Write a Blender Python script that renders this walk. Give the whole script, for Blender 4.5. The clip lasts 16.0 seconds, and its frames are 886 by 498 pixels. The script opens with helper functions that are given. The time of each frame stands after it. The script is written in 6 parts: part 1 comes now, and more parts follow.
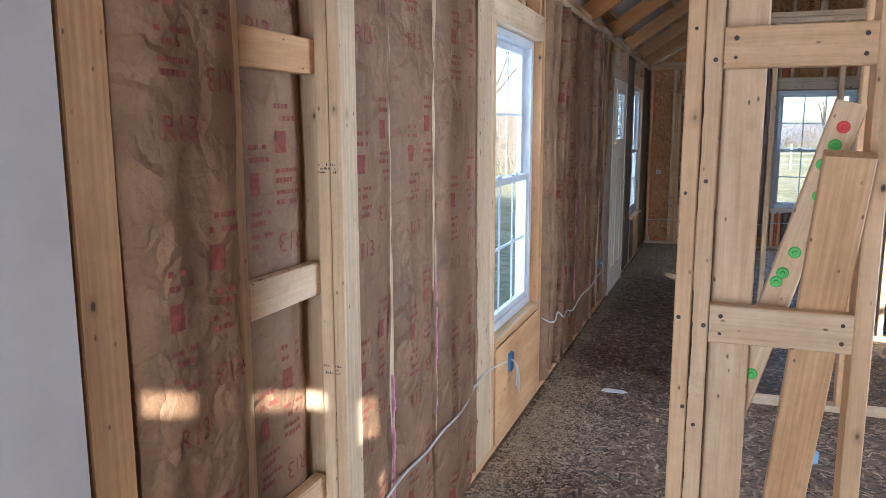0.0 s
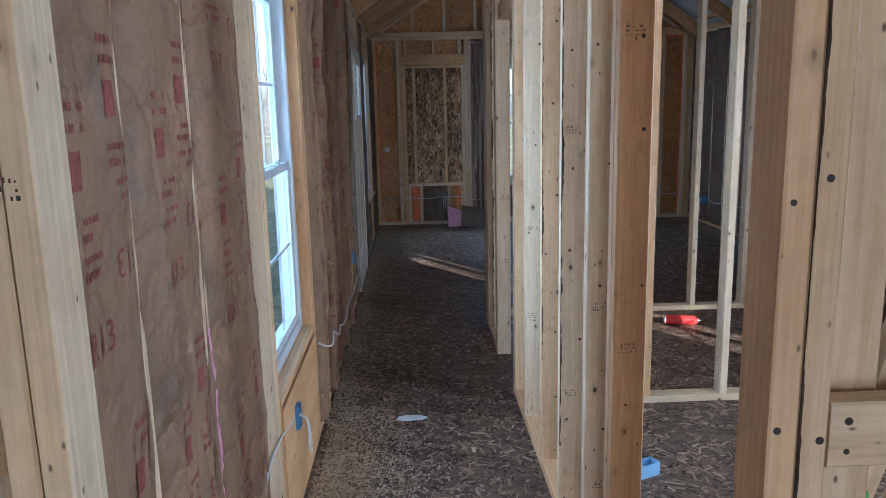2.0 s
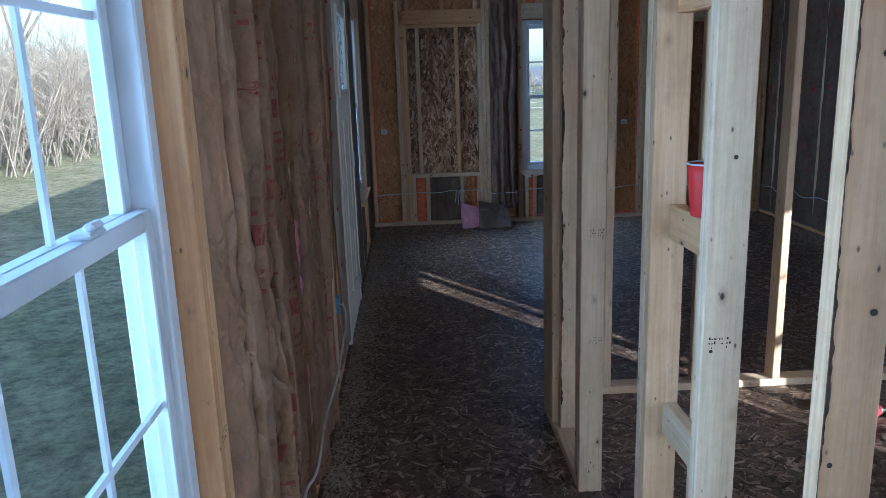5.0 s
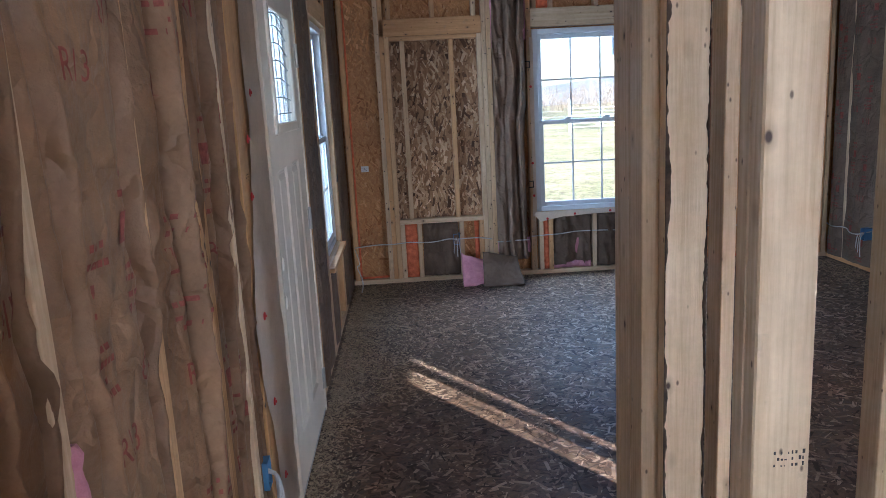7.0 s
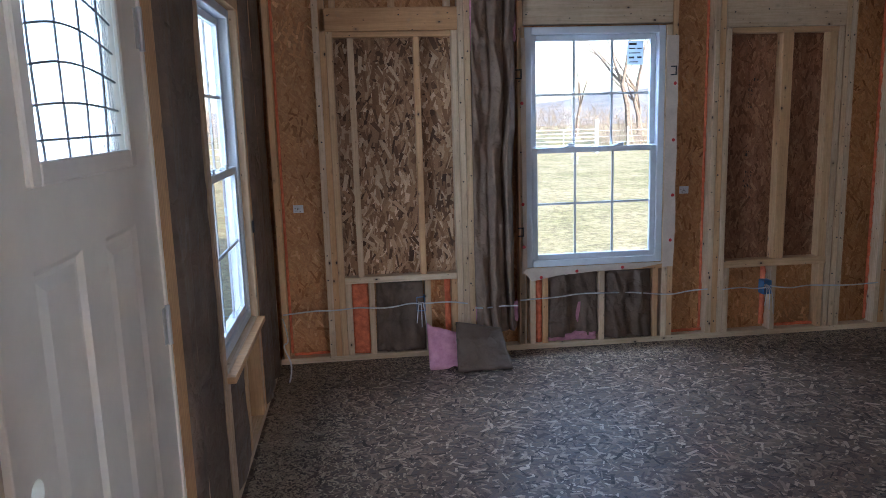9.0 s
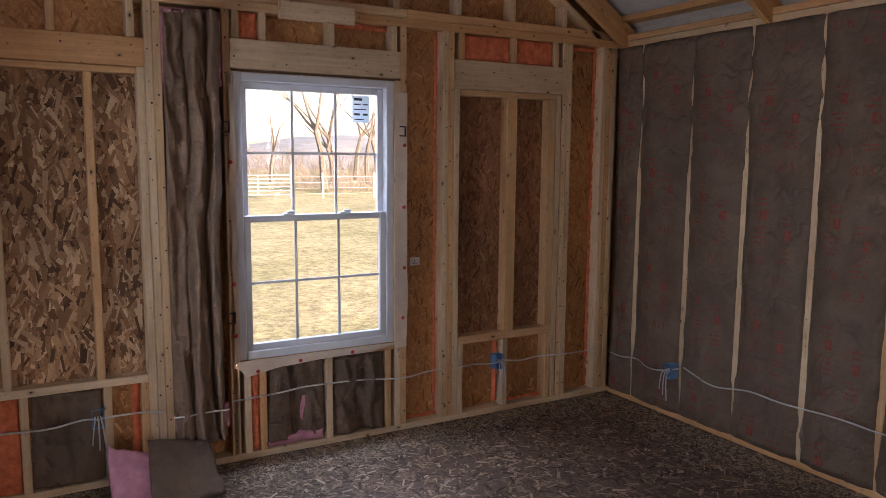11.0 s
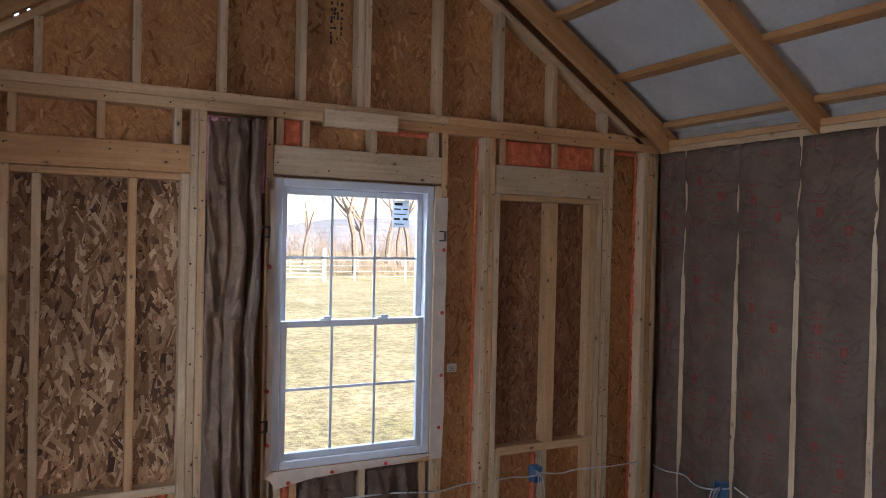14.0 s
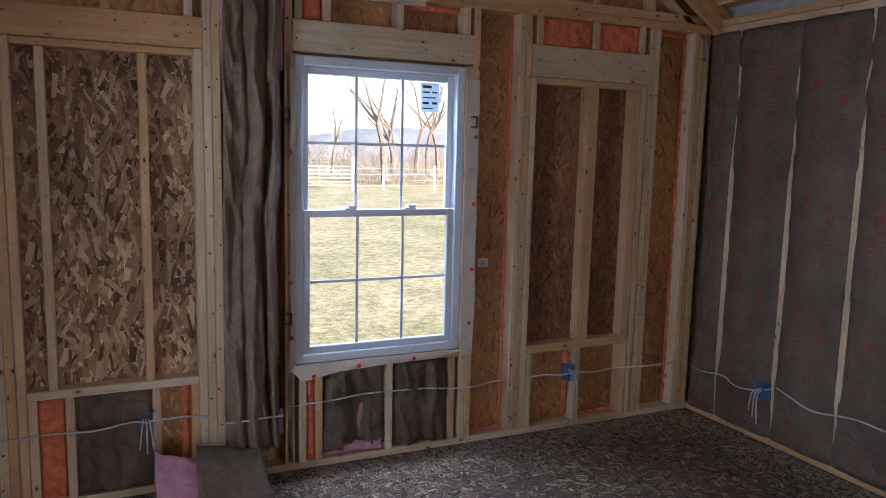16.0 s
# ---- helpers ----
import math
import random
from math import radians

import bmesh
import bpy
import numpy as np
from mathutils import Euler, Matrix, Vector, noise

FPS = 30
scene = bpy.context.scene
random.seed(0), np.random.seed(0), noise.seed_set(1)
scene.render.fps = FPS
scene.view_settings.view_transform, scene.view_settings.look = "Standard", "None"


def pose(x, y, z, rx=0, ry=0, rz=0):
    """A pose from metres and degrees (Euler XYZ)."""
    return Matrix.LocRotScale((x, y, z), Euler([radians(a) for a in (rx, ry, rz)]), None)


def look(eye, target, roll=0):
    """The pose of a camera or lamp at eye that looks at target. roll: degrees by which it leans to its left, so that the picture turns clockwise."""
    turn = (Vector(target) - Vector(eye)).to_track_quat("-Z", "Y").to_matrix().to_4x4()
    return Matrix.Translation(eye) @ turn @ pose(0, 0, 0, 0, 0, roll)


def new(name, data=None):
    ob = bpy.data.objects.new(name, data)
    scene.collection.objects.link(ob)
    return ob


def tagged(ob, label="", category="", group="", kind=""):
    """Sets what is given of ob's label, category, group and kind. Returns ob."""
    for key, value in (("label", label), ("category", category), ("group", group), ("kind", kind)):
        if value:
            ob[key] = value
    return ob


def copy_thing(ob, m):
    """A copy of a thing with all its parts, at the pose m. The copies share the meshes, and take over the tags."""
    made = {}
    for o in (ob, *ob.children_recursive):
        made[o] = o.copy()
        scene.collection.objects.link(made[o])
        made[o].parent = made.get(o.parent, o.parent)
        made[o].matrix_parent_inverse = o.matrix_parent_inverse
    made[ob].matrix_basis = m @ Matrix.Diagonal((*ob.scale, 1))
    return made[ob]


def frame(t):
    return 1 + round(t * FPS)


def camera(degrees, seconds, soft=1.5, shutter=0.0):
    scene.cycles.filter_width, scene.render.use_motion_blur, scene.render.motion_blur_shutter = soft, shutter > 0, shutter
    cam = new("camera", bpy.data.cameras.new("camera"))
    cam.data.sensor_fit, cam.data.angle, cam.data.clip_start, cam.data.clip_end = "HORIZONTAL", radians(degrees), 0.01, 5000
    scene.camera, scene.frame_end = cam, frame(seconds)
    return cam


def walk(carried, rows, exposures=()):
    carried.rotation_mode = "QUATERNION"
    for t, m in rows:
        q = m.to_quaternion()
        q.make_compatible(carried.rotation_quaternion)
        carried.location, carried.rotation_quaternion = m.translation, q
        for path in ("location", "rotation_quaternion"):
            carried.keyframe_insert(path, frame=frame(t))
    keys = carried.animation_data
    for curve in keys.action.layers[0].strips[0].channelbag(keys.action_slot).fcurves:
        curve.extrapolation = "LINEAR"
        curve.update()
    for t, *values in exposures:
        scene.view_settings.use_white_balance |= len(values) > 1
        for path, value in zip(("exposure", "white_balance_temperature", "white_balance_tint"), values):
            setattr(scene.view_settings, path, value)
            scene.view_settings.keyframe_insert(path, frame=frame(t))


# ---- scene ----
cam = camera(61.3, 16.0, soft=0.75)
PATH = [
    (0, (-0.012, -0.008, 1.618), (-0.737, 1.933, 1.282), -0.1),
    (0.5, (-0.195, 0.223, 1.613), (-0.643, 2.244, 1.259), -0.4),
    (1, (-0.407, 0.371, 1.611), (-0.567, 2.431, 1.236), -0.9),
    (1.5, (-0.524, 0.582, 1.598), (-0.519, 2.646, 1.210), -1.2),
    (2, (-0.527, 0.894, 1.596), (-0.449, 2.953, 1.193), -1.3),
    (2.5, (-0.552, 1.175, 1.583), (-0.426, 3.227, 1.153), -1.1),
    (3, (-0.588, 1.537, 1.586), (-0.468, 3.581, 1.119), -1.3),
    (3.5, (-0.581, 1.865, 1.551), (-0.502, 3.907, 1.068), -1.5),
    (4, (-0.575, 2.182, 1.540), (-0.518, 4.224, 1.054), -1.5),
    (4.5, (-0.624, 2.549, 1.575), (-0.549, 4.593, 1.092), -1.5),
    (7, (-0.511, 4.456, 1.573), (-0.420, 6.512, 1.155), -3),
    (7.5, (-0.534, 4.888, 1.560), (-0.430, 6.950, 1.176), -2.4),
    (8, (-0.507, 5.278, 1.552), (-0.410, 7.346, 1.198), -2.3),
    (8.5, (-0.480, 5.719, 1.532), (-0.351, 7.788, 1.190), -2),
    (9, (-0.458, 6.104, 1.562), (-0.237, 8.159, 1.192), -1.7),
    (9.5, (-0.432, 6.454, 1.580), (-0.012, 8.477, 1.208), -1.2),
    (9.7, (-0.395, 6.578, 1.568), (0.138, 8.577, 1.206), -1.1),
    (11.8, (-0.384, 6.916, 1.769), (0.747, 8.686, 1.760), -0.7),
    (12, (-0.399, 6.921, 1.800), (0.689, 8.710, 1.958), -0.7),
    (12.5, (-0.426, 6.925, 1.896), (0.594, 8.709, 2.329), -0.5),
    (13, (-0.422, 6.935, 1.908), (0.572, 8.738, 2.319), 0.1),
    (13.5, (-0.410, 6.977, 1.846), (0.573, 8.822, 2.043), 0.8),
    (14, (-0.387, 7.001, 1.788), (0.573, 8.869, 1.758), 1.3),
    (14.5, (-0.372, 7.008, 1.743), (0.564, 8.878, 1.549), 1.3),
    (15, (-0.321, 7.005, 1.727), (0.569, 8.885, 1.441), 1.4),
    (15.5, (-0.273, 7.055, 1.678), (0.603, 8.941, 1.389), 1.4),
    (16, (-0.290, 7.209, 1.656), (0.594, 9.094, 1.376), 1.4),
]
walk(cam, [(t, look(eye, target, roll)) for t, eye, target, roll in PATH],
     exposures=[(0.0, 1.83, 5100, 8), (1.5, 1.56, 4800, 4), (3.0, 1.40, 4550, 3), (3.6, 1.42, 4600, 3), (4.5, 1.0, 4330, 2), (7.0, 2.27, 5050, 10), (8.0, 2.15, 5100, 11), (8.6, 2.15, 5150, 12), (9.5, 1.83, 5300, 14),
                (11.8, 1.95, 7900, 38), (12.5, 2.2, 8900, 48), (13.2, 2.67, 8700, 46), (14.1, 1.95, 5650, 17), (14.7, 1.92, 5250, 14), (15.4, 1.9, 5400, 16), (16.0, 1.88, 5550, 18)])

# ---- world, sun, exposure ----
SUN_EL, SUN_AZ = 15.9, (0.555, -0.832)   # elevation in degrees; the way to the sun on the ground
world = bpy.data.worlds.new("world")
scene.world = world
world.use_nodes = True
wn = world.node_tree.nodes
sky = wn.new("ShaderNodeTexSky")
sky.sky_type = "NISHITA"
sky.sun_disc = False
sky.sun_elevation = radians(SUN_EL)
sky.sun_rotation = math.atan2(SUN_AZ[0], SUN_AZ[1])
sky.air_density, sky.dust_density = 1.0, 1.5
world.node_tree.links.new(sky.outputs[0], wn["Background"].inputs[0])
wn["Background"].inputs[1].default_value = 0.15
sun_data = bpy.data.lights.new("sun", "SUN")
sun_data.energy, sun_data.angle, sun_data.color = 5.0, radians(0.4), (1.0, 0.88, 0.70)
sun = new("sun", sun_data)
sun.matrix_world = look((SUN_AZ[0] * 20, SUN_AZ[1] * 20, 20 * math.tan(radians(SUN_EL))), (0, 0, 0))



def sky_panel(name, eye, target, w, h, watts, colour=(0.80, 0.90, 1.0)):
    """An area lamp added at an opening to lift the sky light there."""
    d = bpy.data.lights.new(name, "AREA")
    d.shape, d.size, d.size_y, d.energy, d.color = "RECTANGLE", w, h, watts, colour
    o = new(name, d)
    o.matrix_world = look(eye, target)
    return o


# the rear lamp is added fill, set in an invented doorway out of view
sky_panel("rear_door_light", (-0.53, -1.80, 1.05), (-0.3, 0.0, 1.1), 0.82, 2.0, 18, (1.0, 0.96, 0.92))
sky_panel("right_window_light", (3.27, 2.94, 1.30), (1.6, 3.2, 1.1), 0.85, 1.4, 31, (0.90, 0.95, 1.0))
sky_panel("left_window_light", (-1.75, 9.49, 1.40), (0.0, 9.49, 1.35), 0.90, 1.5, 9.2, (0.78, 0.90, 1.0))
sky_panel("hall_window_light", (-1.75, 3.87, 1.40), (0.0, 3.87, 1.35), 0.85, 1.5, 13, (0.66, 0.83, 1.0))
sky_panel("far_window_light", (1.06, 11.30, 2.52), (1.06, 10.5, 0.9), 0.85, 0.5, 17, (0.62, 0.80, 1.0))

# ---- plan, in metres ----
LX, RX, RIDGE = -1.02, 3.20, 1.08        # inner faces of the long walls, and the ridge
FY, BY = 10.825, -1.75                   # inner faces of the end walls
D, T = 0.089, 0.038                      # a stud's depth and thickness
TOP = 2.47                               # top of the wall plates
PITCH = 0.655                            # rise over run of the roof
RTOP = 3.93                              # top of the rafters at the ridge


def roof_z(x, top=RTOP):
    """Rafter top; the west slope sits a little higher than the east one."""
    return top - PITCH * abs(x - RIDGE) + (0.04 if x < RIDGE else 0.0)


# ---- materials ----
def material(name, base, rough=0.7, metal=0.0):
    m = bpy.data.materials.new(name)
    m.use_nodes = True
    nt = m.node_tree
    b = nt.nodes["Principled BSDF"]
    b.inputs["Base Color"].default_value = (*base, 1)
    b.inputs["Roughness"].default_value = rough
    b.inputs["Metallic"].default_value = metal
    return m, nt, b


def node(nt, kind, **values):
    n = nt.nodes.new(kind)
    for key, value in values.items():
        if key in n.inputs:
            n.inputs[key].default_value = value
    return n


def ramp(nt, fac, stops):
    r = nt.nodes.new("ShaderNodeValToRGB")
    e = r.color_ramp.elements
    while len(e) < len(stops):
        e.new(0.5)
    for el, (p, c) in zip(e, stops):
        el.position, el.color = p, (*c, 1)
    nt.links.new(fac, r.inputs[0])
    return r.outputs[0]


def mix(nt, fac, a, b, mode="MIX"):
    n = nt.nodes.new("ShaderNodeMix")
    n.data_type, n.blend_type = "RGBA", mode
    for sock, v in ((n.inputs[0], fac), (n.inputs[6], a), (n.inputs[7], b)):
        if isinstance(v, (int, float)):
            sock.default_value = v
        elif isinstance(v, tuple):
            sock.default_value = (*v, 1)
        else:
            nt.links.new(v, sock)
    return n.outputs[2]


def coords(nt, scale=(1, 1, 1), own=True, island=False):
    """Object coordinates, scaled, and shifted by a random amount for each object or island."""
    tc = nt.nodes.new("ShaderNodeTexCoord")
    mp = nt.nodes.new("ShaderNodeMapping")
    mp.inputs["Scale"].default_value = scale
    nt.links.new(tc.outputs["Object"], mp.inputs[0])
    if not own:
        return mp.outputs[0]
    src = nt.nodes.new("ShaderNodeNewGeometry").outputs["Random Per Island"] if island else nt.nodes.new("ShaderNodeObjectInfo").outputs["Random"]
    k = nt.nodes.new("ShaderNodeMath")
    k.operation = "MULTIPLY"
    k.inputs[1].default_value = 37.0
    nt.links.new(src, k.inputs[0])
    add = nt.nodes.new("ShaderNodeVectorMath")
    nt.links.new(mp.outputs[0], add.inputs[0])
    nt.links.new(k.outputs[0], add.inputs[1])
    return add.outputs[0]


def noise_tex(nt, vec, scale, detail=4.0, rough=0.55):
    n = node(nt, "ShaderNodeTexNoise", Scale=scale, Detail=detail, Roughness=rough)
    nt.links.new(vec, n.inputs["Vector"])
    return n.outputs["Fac"]


def bump(nt, b, height, strength, distance):
    n = node(nt, "ShaderNodeBump", Strength=strength, Distance=distance)
    nt.links.new(height, n.inputs["Height"])
    nt.links.new(n.outputs[0], b.inputs["Normal"])


def lumber_material(name, pale, mid, dark):
    """Planed pine with the grain along local x, knots and dirt."""
    m, nt, b = material(name, mid, 0.6)
    info = nt.nodes.new("ShaderNodeObjectInfo")
    v = coords(nt, (0.9, 22, 22))
    warp = noise_tex(nt, coords(nt, (1.6, 5, 5)), 1.6, 2)
    rings = node(nt, "ShaderNodeTexWave", Scale=1.0, Distortion=6.0, Detail=2.0)
    rings.bands_direction = "Y"
    wv = coords(nt, (0.35, 9, 13))
    nt.links.new(wv, rings.inputs["Vector"])
    g = noise_tex(nt, v, 6.0, 6, 0.65)
    col = ramp(nt, rings.outputs["Fac"], ((0.0, mid), (0.55, pale), (1.0, mid)))
    col = mix(nt, 0.45, col, ramp(nt, g, ((0.3, dark), (0.5, mid), (0.7, pale))))
    tone = ramp(nt, info.outputs["Random"], ((0.0, (0.96, 0.69, 0.44)), (0.24, (1.0, 0.82, 0.62)), (0.42, (1.0, 0.96, 0.90)), (0.8, (1.06, 1.03, 0.98)), (1.0, (0.92, 0.90, 0.86))))
    col = mix(nt, 1.0, col, tone, "MULTIPLY")
    col = mix(nt, 0.6, col, ramp(nt, warp, ((0.3, (0.80, 0.72, 0.62)), (0.6, (1.08, 1.08, 1.06)))), "MULTIPLY")
    vo = node(nt, "ShaderNodeTexVoronoi", Scale=1.0)
    nt.links.new(coords(nt, (7.0, 12, 12)), vo.inputs["Vector"])
    halo = ramp(nt, vo.outputs["Distance"], ((0.05, (0.5, 0.5, 0.5)), (0.19, (0, 0, 0))))
    col = mix(nt, halo, col, tuple(0.55 * c for c in dark))
    knot = ramp(nt, vo.outputs["Distance"], ((0.045, (1, 1, 1)), (0.08, (0, 0, 0))))
    col = mix(nt, knot, col, (0.055, 0.026, 0.014))
    vs = node(nt, "ShaderNodeTexVoronoi", Scale=1.0)
    nt.links.new(coords(nt, (15.0, 30, 30)), vs.inputs["Vector"])
    speck = ramp(nt, vs.outputs["Distance"], ((0.05, (0.85, 0.85, 0.85)), (0.11, (0, 0, 0))))
    col = mix(nt, speck, col, (0.075, 0.038, 0.02))
    fine = noise_tex(nt, coords(nt, (9, 9, 9)), 4.0, 6, 0.7)
    col = mix(nt, 0.30, col, ramp(nt, fine, ((0.35, (0.75, 0.7, 0.65)), (0.65, (1.08, 1.08, 1.08)))), "MULTIPLY")
    dirt = noise_tex(nt, coords(nt, (4, 4, 4)), 2.5, 5, 0.75)
    col = mix(nt, ramp(nt, dirt, ((0.62, (0, 0, 0)), (0.75, (0.55, 0.55, 0.55)))), col, tuple(0.6 * c for c in mid))
    nt.links.new(col, b.inputs["Base Color"])
    bump(nt, b, g, 0.35, 0.002)
    return m


def flake_layer(nt, angle, scale, own):
    tc = coords(nt, (1, 1, 1), own)
    rot = nt.nodes.new("ShaderNodeMapping")
    rot.vector_type = "TEXTURE"
    rot.inputs["Rotation"].default_value = angle
    rot.inputs["Scale"].default_value = scale
    nt.links.new(tc, rot.inputs[0])
    wob = noise_tex(nt, tc, 14.0, 2)
    add = nt.nodes.new("ShaderNodeVectorMath")
    nt.links.new(rot.outputs[0], add.inputs[0])
    nt.links.new(wob, add.inputs[1])
    vo = node(nt, "ShaderNodeTexVoronoi", Scale=1.0, Randomness=1.0)
    nt.links.new(add.outputs[0], vo.inputs["Vector"])
    return vo.outputs["Color"], vo.outputs["Distance"]


def osb_material(name, dark, mid, pale, axis="z", size=1.0, turns=(0.35, -0.5, 1.0, 2.0), rough=0.6, stain=None, gloss=None):
    """Strand board: layers of long flakes at several angles, each in its own tone."""
    m, nt, b = material(name, mid, rough)
    ax = {"x": 0, "y": 1, "z": 2}[axis]
    along = 1 if axis == "z" else 2
    across = 3 - ax - along
    cols, heights = None, None
    for k, (a, s) in enumerate(zip(turns, (1.0, 1.25, 0.85, 0.6))):
        ang = [0, 0, 0]
        ang[ax] = a
        sc = [2.0] * 3
        sc[across] = 0.020 * s * size
        sc[along] = 0.085 * s * size
        c, d = flake_layer(nt, ang, sc, False)
        bw = nt.nodes.new("ShaderNodeSeparateColor")
        nt.links.new(c, bw.inputs[0])
        tone = ramp(nt, bw.outputs[0], ((0.05, dark), (0.5, mid), (0.95, pale)))
        if cols is None:
            cols, heights = tone, bw.outputs[0]
        else:
            pick = ramp(nt, bw.outputs[1], ((0.52, (0, 0, 0)), (0.56, (1, 1, 1))))
            cols = mix(nt, pick, cols, tone)
            heights = mix(nt, pick, heights, bw.outputs[0])
    v = coords(nt, (1, 1, 1), False)
    big = noise_tex(nt, v, 1.3, 4)
    cols = mix(nt, 0.8, cols, ramp(nt, big, ((0.3, (0.62, 0.6, 0.58)), (0.7, (1.2, 1.2, 1.2)))), "MULTIPLY")
    grit = noise_tex(nt, v, 60.0, 4, 0.7)
    cols = mix(nt, 0.5, cols, ramp(nt, grit, ((0.3, (0.6, 0.58, 0.55)), (0.7, (1.2, 1.2, 1.2)))), "MULTIPLY")
    if stain:
        st = noise_tex(nt, v, 0.7, 5, 0.6)
        cols = mix(nt, ramp(nt, st, ((0.45, (0, 0, 0)), (0.7, (0.8, 0.8, 0.8)))), cols, stain)
    nt.links.new(cols, b.inputs["Base Color"])
    if gloss:
        r = ramp(nt, heights, ((0.0, (gloss[0],) * 3), (1.0, (gloss[1],) * 3)))
        nt.links.new(r, b.inputs["Roughness"])
    bump(nt, b, heights, 0.7, 0.004)
    return m


def cloth_material(name, base, shade, scale=7.0, rough=0.75, relief=0.004, creased=0.0):
    """Paper or fleece with broad and fine mottling."""
    m, nt, b = material(name, base, rough)
    v = coords(nt, (1, 1, 1))
    a = noise_tex(nt, v, scale, 5, 0.6)
    f = noise_tex(nt, v, scale * 14, 4, 0.7)
    col = ramp(nt, a, ((0.3, shade), (0.65, base)))
    col = mix(nt, 0.4, col, ramp(nt, f, ((0.3, (0.75, 0.72, 0.7)), (0.7, (1.1, 1.1, 1.1)))), "MULTIPLY")
    nt.links.new(col, b.inputs["Base Color"])
    if creased:
        r1 = nt.nodes.new("ShaderNodeTexVoronoi")
        r1.feature = "DISTANCE_TO_EDGE"
        r1.inputs["Scale"].default_value = 6.5
        wob = nt.nodes.new("ShaderNodeVectorMath")
        wob.operation = "MULTIPLY_ADD"
        nz = node(nt, "ShaderNodeTexNoise", Scale=7.0, Detail=3.0)
        nt.links.new(v, nz.inputs["Vector"])
        nt.links.new(nz.outputs["Color"], wob.inputs[0])
        wob.inputs[1].default_value = (0.16, 0.16, 0.30)
        nt.links.new(v, wob.inputs[2])
        nt.links.new(wob.outputs[0], r1.inputs["Vector"])
        edge = ramp(nt, r1.outputs["Distance"], ((0.0, (0, 0, 0)), (0.22, (1, 1, 1))))
        tall = mix(nt, 0.25, edge, f)
        tall = mix(nt, 0.45, tall, noise_tex(nt, v, 11.0, 5, 0.6))
        bump(nt, b, tall, 0.9, creased)
    else:
        bump(nt, b, f, 0.35, relief)
    return m


def plain_material(name, base, rough=0.5, metal=0.0, wear=0.12, scale=9.0):
    m, nt, b = material(name, base, rough, metal)
    a = noise_tex(nt, coords(nt, (1, 1, 1)), scale, 5, 0.65)
    lo = tuple(c * (1 - wear * 1.6) for c in base)
    hi = tuple(min(1.0, c * (1 + wear * 0.5)) for c in base)
    nt.links.new(ramp(nt, a, ((0.3, lo), (0.7, hi))), b.inputs["Base Color"])
    nt.links.new(ramp(nt, a, ((0.3, (min(1, rough + 0.12),) * 3), (0.7, (rough,) * 3))), b.inputs["Roughness"])
    return m


PINE = lumber_material("pine", (0.74, 0.605, 0.44), (0.62, 0.475, 0.315), (0.42, 0.275, 0.15))
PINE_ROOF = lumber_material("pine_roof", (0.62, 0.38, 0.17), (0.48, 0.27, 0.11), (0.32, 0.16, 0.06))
OSB_FLOOR = osb_material("floor_board", (0.075, 0.046, 0.030), (0.135, 0.085, 0.056), (0.22, 0.15, 0.10), "z", 0.8, (0.2, -0.7, 1.3, 2.2), 0.5, (0.075, 0.050, 0.037), (0.40, 0.75))
OSB_WALL = osb_material("wall_board", (0.475, 0.22, 0.075), (0.565, 0.277, 0.096), (0.633, 0.339, 0.13), "y", 0.7, (0.2, -0.35, 0.6, -0.8), 0.6)
OSB_ROUGH = osb_material("rough_board", (0.221, 0.117, 0.058), (0.338, 0.189, 0.094), (0.468, 0.286, 0.156), "y", 1.15, (0.15, -0.4, 0.5, -0.15), 0.65)
OSB_DARK = osb_material("dark_board", (0.25, 0.11, 0.05), (0.312, 0.14, 0.062), (0.375, 0.188, 0.088), "y", 0.8, (0.2, -0.35, 0.6, -0.8), 0.6)
OSB_SIDE = osb_material("side_board", (0.40, 0.27, 0.13), (0.56, 0.41, 0.22), (0.66, 0.50, 0.30), "x", 0.8, (0.2, -0.35, 0.6, -0.8), 0.6)
KRAFT = cloth_material("kraft_paper", (0.305, 0.172, 0.088), (0.185, 0.102, 0.050), 5.0, 0.58, 0.002, 0.022)
# KRAFT's paper darkened: the dim right wall's shade is put into this colour
KRAFT_SHADED = cloth_material("shaded_kraft_paper", (0.175, 0.116, 0.076), (0.110, 0.072, 0.047), 6.0, 0.62, 0.002, 0.018)
KRAFT_PALE = cloth_material("pale_kraft_paper", (0.29, 0.195, 0.130), (0.185, 0.122, 0.080), 7.0, 0.75, 0.002, 0.018)
PRINT = plain_material("red_print", (0.27, 0.066, 0.046), 0.7, 0.0, 0.3, 60.0)
INK = plain_material("black_ink", (0.05, 0.04, 0.035), 0.8, 0.0, 0.3, 60.0)
PINK = cloth_material("pink_fibre", (0.72, 0.36, 0.44), (0.52, 0.22, 0.30), 18.0, 0.95, 0.01)
FOAM = cloth_material("orange_foam", (0.85, 0.24, 0.10), (0.55, 0.12, 0.05), 30.0, 0.85, 0.012)
VINYL = plain_material("white_vinyl", (0.68, 0.70, 0.73), 0.35, 0.0, 0.06)
DOOR_PAINT = plain_material("primed_door", (0.86, 0.78, 0.66), 0.42, 0.0, 0.06, 4.0)
WRAP = cloth_material("house_wrap", (0.72, 0.60, 0.48), (0.60, 0.49, 0.38), 8.0, 0.5, 0.001)
ROOF_WHITE = cloth_material("white_roof_liner", (0.60, 0.58, 0.55), (0.48, 0.46, 0.43), 3.0, 0.55, 0.002)
CABLE = plain_material("white_cable", (0.62, 0.62, 0.62), 0.5)
